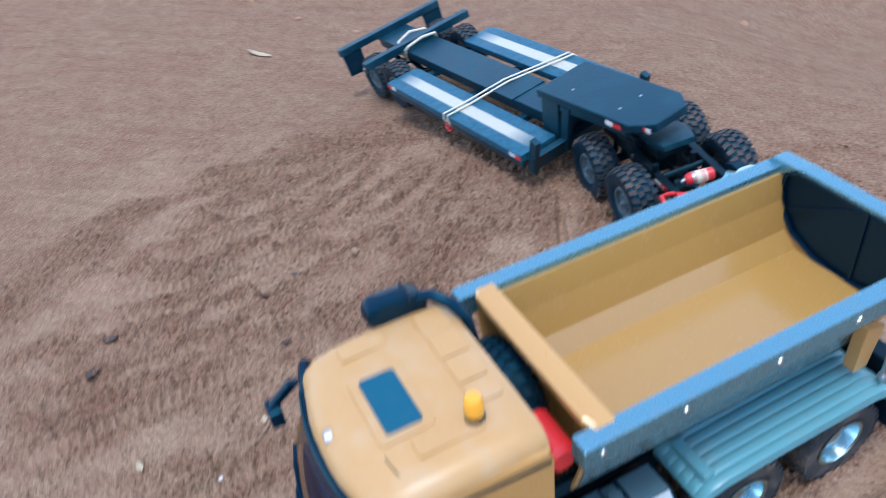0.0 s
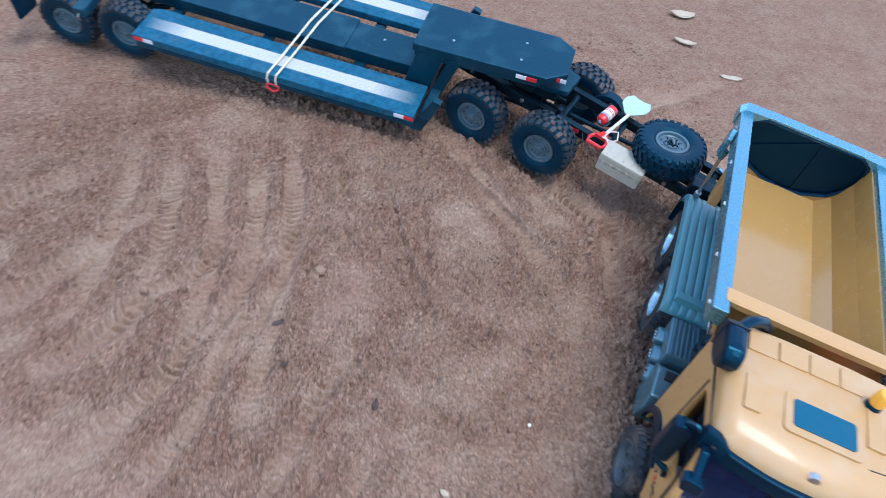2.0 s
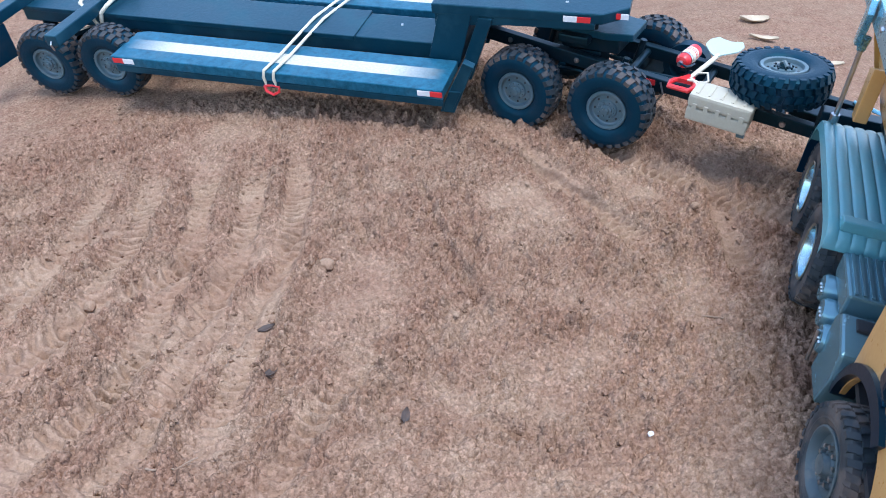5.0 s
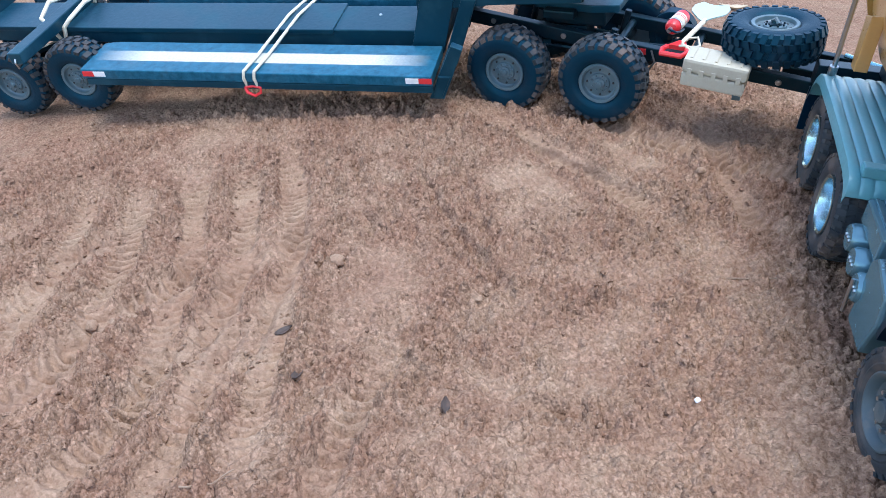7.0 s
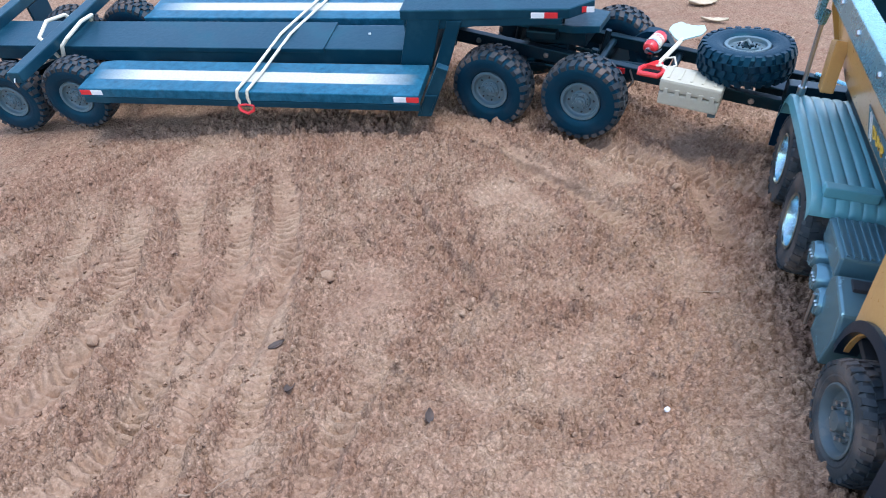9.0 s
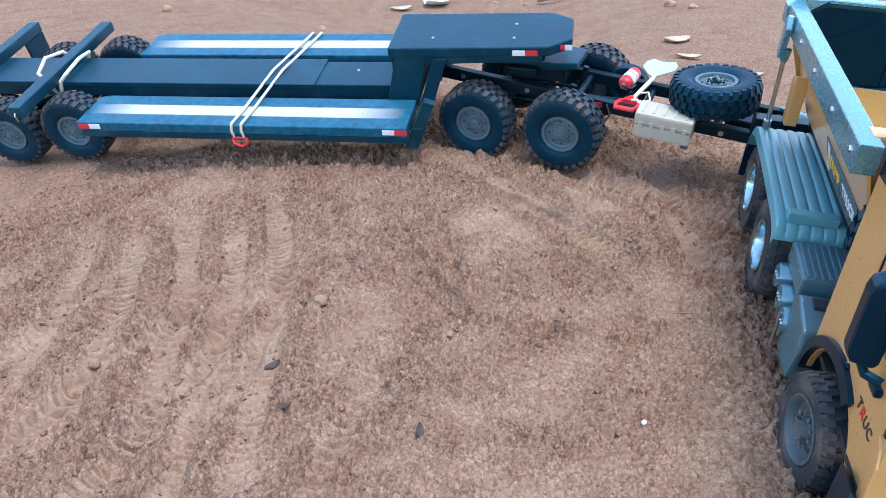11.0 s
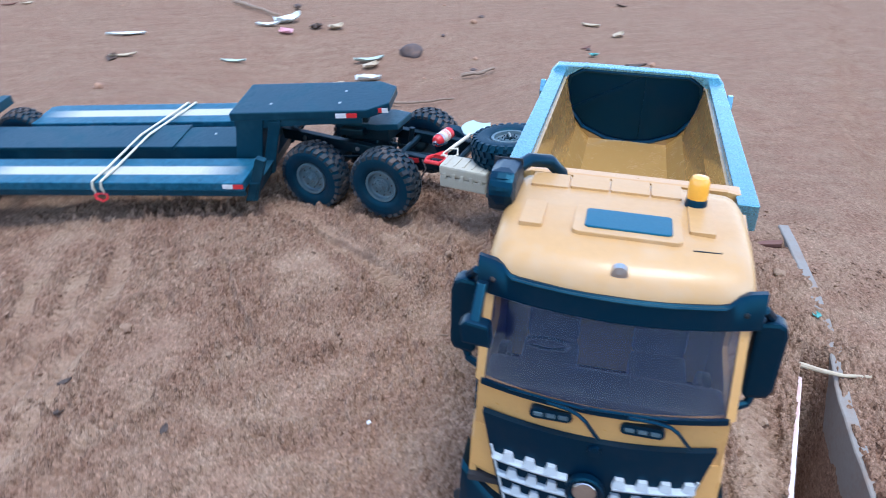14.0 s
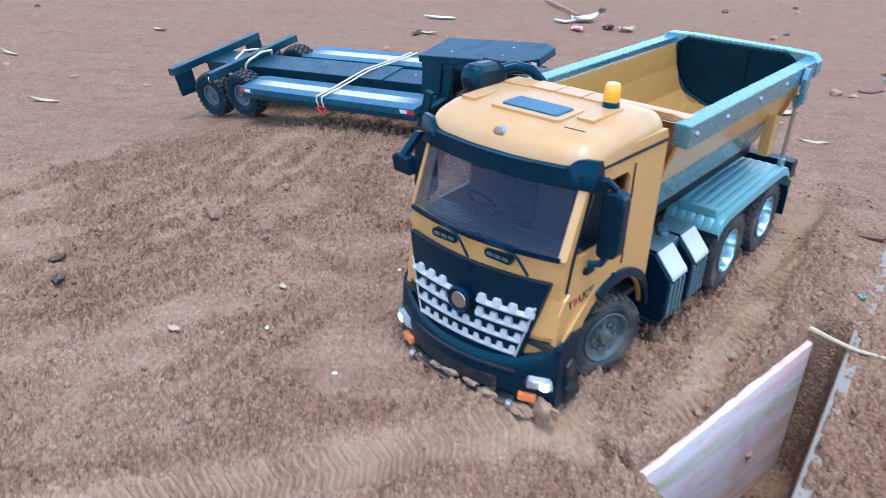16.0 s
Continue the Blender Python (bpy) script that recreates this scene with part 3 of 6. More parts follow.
def bolt_ring(bm, count, radius, size, u0, u1, centre=(0, 0, 0)):
    for k in range(count):
        a = 2 * math.pi * (k + 0.5) / count
        spin([(u0, 0.0001), (u0, size), (u1, size), (u1, 0.0001)], 6, "x", bm, (centre[0], centre[1] + radius * math.cos(a), centre[2] + radius * math.sin(a)))


def tyre_meshes(r, w, lug, lugs, hole=0.52):
    """Carcass and tread of a block-tread tyre on the x axis, its outer face towards +x."""
    ri = r * hole
    h = w / 2
    prof = [(-h * 0.62, ri), (-h * 0.86, ri + (r - ri) * 0.14), (-h, ri + (r - ri) * 0.5), (-h * 0.93, r - lug * 2.2), (-h * 0.78, r - lug), (0, r - lug * 0.75),
            (h * 0.78, r - lug), (h * 0.93, r - lug * 2.2), (h, ri + (r - ri) * 0.5), (h * 0.97, ri + (r - ri) * 0.44), (h * 0.99, ri + (r - ri) * 0.38), (h * 0.86, ri + (r - ri) * 0.14), (h * 0.62, ri), (-h * 0.62, ri)]
    carcass = spin(prof, 40)
    tread = bmesh.new()
    rows = [(-h * 0.98, -h * 0.5, 0.0), (-h * 0.42, h * 0.02, 0.5), (h * 0.05, h * 0.46, 0.15), (h * 0.5, h * 0.98, 0.6)]
    for k in range(lugs):
        for i, (u0, u1, off) in enumerate(rows):
            a = 2 * math.pi * (k + off) / lugs
            half = math.pi / lugs * 0.66
            outer = i in (0, 3)
            top, bot = r, r - lug * (2.6 if outer else 1.6)
            vs = []
            for rad in (bot, top):
                for uu in (u0, u1):
                    edge = rad - (lug * 1.1 if outer and rad == top and abs(uu) > h * 0.9 else 0)
                    squeeze = 1.0 if rad == bot else 0.86
                    skew = 0.25 * half * (1 if i % 2 else -1) * (1 if uu == u1 else -1)
                    for s in (-1, 1):
                        b = a + s * half * squeeze + skew
                        vs.append(tread.verts.new((uu, edge * math.cos(b), edge * math.sin(b))))
            for q in ((0, 1, 3, 2), (4, 6, 7, 5), (0, 4, 5, 1), (2, 3, 7, 6), (0, 2, 6, 4), (1, 5, 7, 3)):
                tread.faces.new([vs[j] for j in q])
    return carcass, tread


def crawler_rim(r, w):
    """Steel-style rim with a wide flange and a dished centre."""
    h, ro = w / 2, r * 0.475
    bm = spin([(h * 0.50, ro), (h * 0.80, ro), (h * 0.85, ro * 0.97), (h * 0.82, ro * 0.84), (h * 0.60, ro * 0.80), (h * 0.54, ro * 0.74), (h * 0.58, ro * 0.50), (h * 0.70, ro * 0.46), (h * 0.72, ro * 0.28), (h * 0.72, 0.0002)], 36)
    spin([(-h * 0.60, ro), (-h * 0.5, ro * 0.8), (-h * 0.4, 0.0002)], 24, "x", bm)
    return bm


# Solid dark discs, painted like shaded holes; the rim itself is closed.
def rim_dark_dots(r, w):
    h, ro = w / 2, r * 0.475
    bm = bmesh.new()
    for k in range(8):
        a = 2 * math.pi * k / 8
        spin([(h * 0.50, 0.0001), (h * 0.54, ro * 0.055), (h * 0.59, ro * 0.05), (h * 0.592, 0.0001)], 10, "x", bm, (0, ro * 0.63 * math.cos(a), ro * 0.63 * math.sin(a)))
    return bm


def hub_cap(r, w):
    h, ro = w / 2, r * 0.475
    bm = spin([(h * 0.70, ro * 0.30), (h * 0.80, ro * 0.27), (h * 0.82, ro * 0.17), (h * 0.95, ro * 0.14), (h * 0.97, 0.0002)], 20)
    bolt_ring(bm, 8, ro * 0.38, ro * 0.045, h * 0.70, h * 0.82)
    return bm


def truck_rim(r, w, deep, share_of_tyre):
    h, ro = w / 2, r * share_of_tyre
    d = 0.05 if deep else 0.5
    bm = spin([(h * 0.62, ro), (h * 0.95, ro), (h * 0.98, ro * 0.95), (h * 0.9, ro * 0.88), (h * (d + 0.1), ro * 0.80), (h * d, ro * 0.62), (h * (d + 0.08), ro * 0.52), (h * (d + 0.14), ro * 0.30), (h * (d + 0.5), ro * 0.26), (h * (d + 0.52), 0.0002)], 36)
    spin([(-h * 0.62, ro), (-h * 0.5, ro * 0.8), (-h * 0.4, 0.0002)], 24, "x", bm)
    bolt_ring(bm, 10, ro * 0.42, ro * 0.05, h * (d + 0.05), h * (d + 0.3))
    return bm


WHEELS = {}


def to_mesh(name, bm, material, smooth):
    me = bpy.data.meshes.new(name)
    bmesh.ops.recalc_face_normals(bm, faces=bm.faces[:])
    bm.to_mesh(me)
    bm.free()
    for p in me.polygons:
        p.use_smooth = smooth
    if smooth:
        me.set_sharp_from_angle(angle=radians(34))
    me.materials.append(material)
    return me


def wheel(kind, parent, centre, side, turn=0.0, name="wheel"):
    """A wheel whose outer face looks to side (+1 or -1) along x; turn steers or lays it, in degrees."""
    if kind not in WHEELS:
        if kind in ("crawler", "trailer"):
            r, w = (0.0398, 0.030) if kind == "crawler" else (0.0385, 0.029)
            carcass, tread = tyre_meshes(r, w, 0.0024, 26, 0.45)
            WHEELS[kind] = (to_mesh("wheel", carcass, RUBBER, True), [("tread", to_mesh("tread", tread, RUBBER_MUD if kind == "crawler" else RUBBER_DUSTY, False)),
                            ("rim", to_mesh("rim", crawler_rim(r, w), RIM_GREY, True)), ("rim_opening", to_mesh("rim_opening", rim_dark_dots(r, w), INTERIOR, True)), ("hub_cap", to_mesh("hub_cap", hub_cap(r, w), RIM_GREY, True))])
        elif kind == "spare":
            r, w = 0.041, 0.028
            carcass, tread = tyre_meshes(r, w, 0.0026, 28, 0.45)
            WHEELS[kind] = (to_mesh("wheel", carcass, RUBBER, True), [("tread", to_mesh("tread", tread, RUBBER, False)), ("rim", to_mesh("rim", crawler_rim(r, w), RIM_GREY, True)),
                            ("rim_opening", to_mesh("rim_opening", rim_dark_dots(r, w), INTERIOR, True)), ("hub_cap", to_mesh("hub_cap", hub_cap(r, w), FRAME_BLACK, True))])
        else:
            r, w = (0.0335 if kind == "front" else 0.0375), 0.025
            carcass, tread = tyre_meshes(r, w, 0.0016, 30)
            rim = truck_rim(r, w, kind == "rear", 0.6 if kind == "front" else 0.56)
            WHEELS[kind] = (to_mesh("wheel", carcass, TYRE_EARTH, True), [("tread", to_mesh("tread", tread, RUBBER_MUD, False)), ("rim", to_mesh("rim", rim, CHROME if kind == "rear" else RIM_DUSTY, True))])
            if kind == "front":
                cap = spin([(w * 0.24, r * 0.34), (w * 0.31, r * 0.33), (w * 0.32, r * 0.2), (w * 0.40, r * 0.15), (w * 0.41, 0.0002)], 24)
                WHEELS[kind][1].append(("hub_cap", to_mesh("hub_cap", cap, RIM_DUSTY, True)))
    me, subs = WHEELS[kind]
    m = Matrix.Translation(centre) @ pose(0, 0, 0, 0, 0, turn + (0 if side > 0 else 180)) @ pose(0, 0, 0, random.uniform(0, 360))
    ob = share(name, me, parent, m)
    for n, sub in subs:
        share(n, sub, ob)
    if kind == "front":
        if "nut" not in WHEELS:
            WHEELS["nut"] = to_mesh("wheel_nut", spin([(0, 0.0001), (0, 0.0013), (0.0026, 0.0012), (0.0026, 0.0001)], 6), STEEL, False)
        for k in range(10):
            a = 2 * math.pi * (k + 0.5) / 10
            share("wheel_nut", WHEELS["nut"], ob, pose(0.0076, 0.0098 * math.cos(a), 0.0098 * math.sin(a)))
    return ob


RUBBER_DUSTY = painted("dusty_tread", (0.014, 0.02, 0.024), 0.7, 0.4, 60, relief=0.6)
TYRE_EARTH = painted("earth_stained_sidewall", (0.014, 0.022, 0.028), 0.6, 0.75, 45, relief=0.4, dirt=(0.20, 0.14, 0.105))


# ---- dump truck ----
def nose(x, y0=0.0, k=2.6):
    """How far forward the curved front of the cab stands at x."""
    return y0 - k * x * x


def curved_panel(x0, x1, z0, z1, y0, thick, k=2.6, lean=0.0, n=14, xt=None):
    """A panel that follows the curved front; xt: half-width ends at the top edge."""
    a, b = xt or (x0, x1)
    rings = []
    for i in range(n + 1):
        s = i / n
        xb, xu = x0 + (x1 - x0) * s, a + (b - a) * s
        yb, yu = nose(xb, y0, k), nose(xu, y0 - lean, k)
        rings.append([(xb, yb, z0), (xu, yu, z1), (xu, yu - thick, z1), (xb, yb - thick, z0)])
    return loft(rings)


def narrow_nose(ob, amount):
    """Draw the sides of a cab part in towards the front, with all that sits on it."""
    def inward(y):
        return 1 - amount * min(1.0, max(0.0, (y + 0.125) / 0.108)) ** 1.2

    for o in [ob] + list(ob.children):
        m = o.matrix_local.copy()
        if o is not ob and m.translation.length > 1e-6:
            m.translation.x *= inward(m.translation.y)
            o.matrix_local = m
            continue
        for v in o.data.vertices:
            v.co.x *= inward(v.co.y)


def build_dump_truck():
    t = thing("dump_truck", pose(0.070, 0.341, 0.0, -1.7, 0, 133.5), "yellow toy dump truck with black trim standing on earth", "toy truck")
    # frame
    for sx in (-1, 1):
        part("frame_rail", box(sx * 0.027 - 0.004, sx * 0.027 + 0.004, -0.43, -0.01, 0.048, 0.066, 0.001), FRAME_BLACK, t)
        part("bed_rail_support", box(sx * 0.037 - 0.003, sx * 0.037 + 0.003, -0.415, -0.15, 0.088, 0.102, 0.001), FRAME_BLACK, t)
    for y in (-0.05, -0.16, -0.24, -0.33, -0.41):
        part("cross_member", box(-0.024, 0.024, y - 0.005, y + 0.005, 0.05, 0.063, 0.001), FRAME_BLACK, t)
    for y, z in ((-0.087, 0.0385), (-0.281, 0.040), (-0.373, 0.043)):
        part("axle", spin([(-0.066, 0.0002), (-0.066, 0.006), (-0.012, 0.006), (-0.01, 0.012), (0.01, 0.012), (0.012, 0.006), (0.066, 0.006), (0.066, 0.0002)], 16, "x", None, (0, y, z)), FRAME_BLACK, t, smooth=True)
    for sx in (-1, 1):
        wheel("front", t, (sx * 0.0605 + 0.0035, -0.087, 0.0385), sx, 9 if sx > 0 else -20)
        wheel("rear", t, (sx * 0.069, -0.281, 0.040), sx)
        wheel("rear", t, (sx * 0.069, -0.373, 0.043), sx)

    # cab sides with wheel arch and window opening
    arch = [(-0.086 + 0.046 * math.cos(radians(a)), 0.039 + 0.046 * math.sin(radians(a))) for a in range(168, -12, -13)]
    for sx in (-1, 1):
        outer = [(-0.0165, 0.040), (-0.0165, 0.112), (-0.018, 0.124), (-0.036, 0.174), (-0.042, 0.186), (-0.130, 0.186), (-0.133, 0.180), (-0.133, 0.058), (-0.131, 0.053)] + arch + [(-0.0300, 0.029), (-0.0225, 0.0275)]
        hole = [(-0.030, 0.126), (-0.043, 0.167), (-0.081, 0.168), (-0.085, 0.164), (-0.085, 0.124), (-0.083, 0.122), (-0.034, 0.122)]
        x0, x1 = sorted((sx * 0.0655, sx * 0.0685))
        side = part("cab_side", plate(outer, [hole], "x", x0, x1), YELLOW, t)
        xo, xi = sx * 0.0686, sx * 0.0695
        lo, hi = sorted((xo, xi))
        part("window_trim", plate([(-0.0272, 0.121), (-0.0420, 0.1735), (-0.0395, 0.1735), (-0.0245, 0.121), (-0.0215, 0.100), (-0.0235, 0.100)], [], "x", lo, hi), BLACK, side)
        part("door_seam", plate([(-0.0895, 0.172), (-0.0895, 0.098), (-0.0885, 0.098), (-0.0885, 0.172)], [], "x", lo, hi - 0.0003), BLACK, side)
        part("roof_seam", plate([(-0.040, 0.1775), (-0.131, 0.1775), (-0.131, 0.1795), (-0.040, 0.1795)], [], "x", lo, hi), BLACK, side)
        recess = part("door_handle", prism([(-0.091, 0.085), (-0.089, 0.082), (-0.079, 0.088), (-0.077, 0.093), (-0.080, 0.094), (-0.090, 0.089)], "x", min(xo, sx * 0.0705), max(xo, sx * 0.0705), 0.0006), BLACK, side)
        part("door_latch", box(min(xo, sx * 0.0725), max(xo, sx * 0.0725), -0.049, -0.039, 0.1075, 0.112, 0.0012), BLACK, side)
        turn = pose(sx * 0.0688, -0.042, 0.089, 90, 0, 90 if sx > 0 else -90) @ pose(0, 0, 0, 0, 0, -6 if sx > 0 else 6)
        for k, letter in enumerate("TRUCK"):
            lettering("door_letter", letter, 0.0085, turn @ pose((k - 2) * 0.0062, 0, 0), RED if letter == "R" else RED_DARK, side, "small printed letter")
        # arch lip
        pts = [(-0.086 + 0.047 * math.cos(radians(a)), 0.039 + 0.047 * math.sin(radians(a))) for a in range(172, 52, -8)]
        rings = [[(sx * 0.060, y, z), (sx * 0.0725, y, z), (sx * 0.0715, y + 0.0065 * (y + 0.086) / 0.047, z + 0.0065 * (z - 0.039) / 0.047), (sx * 0.060, y + 0.0065 * (y + 0.086) / 0.047, z + 0.0065 * (z - 0.039) / 0.047)] for y, z in pts]
        part("wheel_arch", loft(rings), BLACK, t, smooth=True)
        lo, hi = sorted((sx * 0.0660, sx * 0.0705))
        part("corner_panel", prism([(-0.0165, 0.057), (-0.0135, 0.064), (-0.0155, 0.086), (-0.0195, 0.095), (-0.026, 0.099), (-0.0230, 0.086), (-0.0215, 0.0575)], "x", lo, hi, 0.001), YELLOW, t)
        part("sill_step", box(min(sx * 0.050, sx * 0.0635), max(sx * 0.050, sx * 0.0635), -0.034, -0.020, 0.016, 0.0290, 0.0015), BLACK, t)
        part("fender_edge", prism([(-0.056, 0.0935), (-0.0175, 0.0600), (-0.0175, 0.0555), (-0.056, 0.0870)], "x", *sorted((sx * 0.0680, sx * 0.0712)), 0.0012), YELLOW, side)

    # front
    part("front_panel", curved_panel(-0.0670, 0.0670, 0.050, 0.1255, -0.0045, 0.003, lean=0.001), YELLOW, t, smooth=True)
    part("grille_panel", curved_panel(-0.0430, 0.0430, 0.046, 0.1090, 0.0005, 0.004, lean=0.0015, xt=(-0.0590, 0.0590)), BLACK, t, smooth=True)
    for sx in (-1, 1):
        part("grille_cheek", curved_panel(*sorted((sx * 0.0520, sx * 0.0690)), 0.0690, 0.0960, -0.0015, 0.003, lean=0.003), YELLOW, t, smooth=True)
    for row in range(4):
        z = 0.0845 - row * 0.0106
        bar = bmesh.new()
        half = 0.0515 - row * 0.0034
        y0 = 0.0030 - row * 0.0004
        n = 18
        for i in range(n):
            xa, xb = -half + 2 * half * i / n, -half + 2 * half * (i + 1) / n
            if row < 2 and abs((xa + xb) / 2) < 0.0125 - row * 0.002:
                continue
            ya, yb = nose(xa, y0), nose(xb, y0)
            loft([[(xa, ya - 0.0008, z - 0.0016), (xa, ya, z), (xa, ya - 0.001, z + 0.0014), (xa, ya - 0.004, z + 0.0016), (xa, ya - 0.004, z - 0.0016)], [(xb, yb - 0.0008, z - 0.0016), (xb, yb, z), (xb, yb - 0.001, z + 0.0014), (xb, yb - 0.004, z + 0.0016), (xb, yb - 0.004, z - 0.0016)]], bm=bar)
            if i % 2 == 0:
                xm, w = (xa + xb) / 2, (xb - xa) * 0.62
                yt = nose(xm, y0)
                loft([[(xm - w, yt - 0.0002, z + 0.0008), (xm + w, yt - 0.0002, z + 0.0008), (xm + w, yt - 0.004, z + 0.0008), (xm - w, yt - 0.004, z + 0.0008)], [(xm - w * 0.6, yt - 0.0010, z + 0.0056), (xm + w * 0.6, yt - 0.0010, z + 0.0056), (xm + w * 0.6, yt - 0.004, z + 0.0056), (xm - w * 0.6, yt - 0.004, z + 0.0056)]], bm=bar)
        part("grille_bar", bar, GRILLE, t, "pale silver toothed grille bar")
    for sx in (-1, 1):
        part("grille_edge", tube([(sx * 0.0525, nose(0.0525, 0.0015), 0.092), (sx * 0.0415, nose(0.0415, 0.0010), 0.051)], 0.0007, 6), GRILLE, t)
    badge = part("emblem", spin([(0.0005, 0.0002), (0.0005, 0.0096), (0.0044, 0.0098), (0.0050, 0.0086), (0.0038, 0.0074), (0.0038, 0.0002)], 28, "y", None, (0.002, 0, 0.0805)), BLACK, t, "black ring with a silver centre", True)
    part("emblem_centre", spin([(0.0038, 0.0002), (0.0042, 0.0062), (0.0046, 0.0058), (0.0048, 0.0002)], 24, "y", None, (0.002, 0, 0.0805)), STEEL, badge)
    part("roof_badge", spin([(-0.0030, 0.0002), (-0.0030, 0.0042), (0.0014, 0.0040), (0.0019, 0.0002)], 16, "y", None, (0, -0.0282, 0.1912)), STEEL, t)
    part("panel_latch", spin([(-0.002, 0.0002), (-0.002, 0.0032), (0.0006, 0.0030), (0.0008, 0.0002)], 14, "y", None, (0, 0.0005, 0.1045)), BLACK, t)
    for xc in (0.0235, -0.0215):
        y = nose(xc, -0.0045)
        frame_ = part("front_vent", plate(rounded(0.0215, 0.0062, 0.0028, 4, xc, 0.1185), [], "y", y - 0.003, y + 0.0014), BLACK, t)
        for k in range(3):
            xk = xc - 0.0062 + 0.0062 * k
            part("vent_slot", box(xk - 0.0023, xk + 0.0023, y + 0.0012, y + 0.0022, 0.1174, 0.1196, 0.0003), RIM_GREY, frame_)
    # wipers
    for xa, xb in ((0.026, 0.004), (-0.014, -0.040)):
        pts = [(xa, nose(xa, -0.0025), 0.1268), ((xa + xb) / 2, nose((xa + xb) / 2, -0.0015), 0.1262), (xb + 0.006, nose(xb + 0.006, -0.001), 0.1245), (xb + 0.002, nose(xb + 0.002, 0.0), 0.1220), (xb - 0.005, nose(xb - 0.005, 0.0), 0.1125)]
        part("wiper", tube(pts, 0.0010, 6), BLACK, t)
        part("wiper_blade", tube([(xa + 0.020, nose(xa + 0.02, -0.0035), 0.1275), (xa - 0.018, nose(xa - 0.018, -0.0030), 0.1272)], 0.0008, 6), BLACK, t)
    part("windscreen", curved_panel(-0.0605, 0.0605, 0.1255, 0.1740, -0.0045, 0.0016, lean=0.019, xt=(-0.0600, 0.0600)), WINDOW, t, "dark tinted windscreen", True).visible_shadow = False
    part("windscreen_seal", curved_panel(-0.0615, 0.0615, 0.1242, 0.1272, -0.0035, 0.0022), BLACK, t)
    for sx in (-1, 1):
        part("window_pillar", loft([[(sx * 0.0600, nose(0.060, -0.0042 - d), z), (sx * 0.0648, -0.0165 - d, z), (sx * 0.0648, -0.0200 - d, z), (sx * 0.0600, nose(0.060, -0.0080 - d), z)] for d, z in ((0.0, 0.1250), (0.019, 0.1745))]), YELLOW, t)
    # interior
    part("dashboard", box(-0.062, 0.062, -0.046, -0.018, 0.098, 0.123, 0.004), DASH, t)
    for sx in (-1, 1):
        seat = part("seat", box(sx * 0.032 - 0.017, sx * 0.032 + 0.017, -0.105, -0.065, 0.085, 0.100, 0.004), DASH, t)
        part("seat_back", box(sx * 0.032 - 0.016, sx * 0.032 + 0.016, -0.112, -0.102, 0.098, 0.150, 0.004), DASH, seat)
    ring = bmesh.new()
    loft([[(0.032 + (0.012 + 0.0012 * math.cos(b)) * math.cos(a), -0.056 + (0.012 + 0.0012 * math.cos(b)) * math.sin(a) * 0.6, 0.126 + (0.012 + 0.0012 * math.cos(b)) * math.sin(a) * 0.7 + 0.0012 * math.sin(b)) for b in (2 * math.pi * j / 6 for j in range(6))] for a in (2 * math.pi * i / 20 for i in range(21))], caps=False, bm=ring)
    part("steering_wheel", ring, BLACK, t, smooth=True)
    part("cab_floor", box(-0.065, 0.065, -0.131, -0.010, 0.060, 0.064), INTERIOR, t)
    part("cab_back", plate([(-0.0655, 0.058), (0.0655, 0.058), (0.0655, 0.184), (-0.0655, 0.184)], [], "y", -0.133, -0.130), YELLOW, t)
    # roof
    rings = []
    for y, w, top in ((-0.0225, 0.0625, 0.1790), (-0.0235, 0.0635, 0.1850), (-0.0270, 0.0645, 0.1895), (-0.034, 0.0655, 0.1940), (-0.050, 0.0660, 0.1970), (-0.080, 0.0665, 0.1985), (-0.115, 0.0660, 0.1985), (-0.128, 0.0650, 0.1972), (-0.1335, 0.0635, 0.1940), (-0.1345, 0.0620, 0.1860)):
        z0 = 0.1765
        r = min(0.0125, top - z0 - 0.001)
        bow = 2.5 * max(0.0, 1 - (-y - 0.0225) / 0.07)
        half = [(w, z0)] + [(w - r + r * math.cos(radians(a)), top - r + r * math.sin(radians(a))) for a in range(0, 91, 15)] + [(w * 0.4, top + 0.0012), (w * 0.2, top + 0.0013)]
        ring = [(-x, y - bow * x * x, z) for x, z in half] + [(x, y - bow * x * x, z) for x, z in half[::-1]]
        rings.append(ring)
    roof = part("roof", loft(rings), YELLOW_ROOF, t, smooth=True)
    part("hatch_frame", prism(rounded(0.055, 0.034, 0.004, 4, -0.0015, -0.0675), "z", 0.1970, 0.2004, 0.0005), YELLOW_ROOF, roof)
    part("roof_hatch", prism(rounded(0.044, 0.0225, 0.0025, 4, -0.002, -0.0675), "z", 0.2000, 0.2014, 0.0005), HATCH, roof, "dark blue roof hatch pane")
    for xc, yc, w, d, top in ((0.0435, -0.116, 0.0215, 0.019, 0.1993), (0.021, -0.116, 0.0215, 0.019, 0.2002), (-0.0015, -0.116, 0.0215, 0.019, 0.2003), (-0.0215, -0.116, 0.0165, 0.019, 0.2002), (-0.0390, -0.086, 0.0130, 0.040, 0.1995), (0.0475, -0.070, 0.0120, 0.030, 0.1987)):
        part("roof_panel", prism(rounded(w, d, 0.0012, 3, xc, yc), "z", 0.1950, top + 0.0009, 0.0002), YELLOW_ROOF, roof)
    part("roof_seam", tube([(-0.0570, -0.075, 0.1955), (-0.0545, -0.060, 0.1962), (-0.0470, -0.052, 0.1968), (-0.034, -0.050, 0.1974)], 0.0005, 5), BLACK_DIRTY, roof)
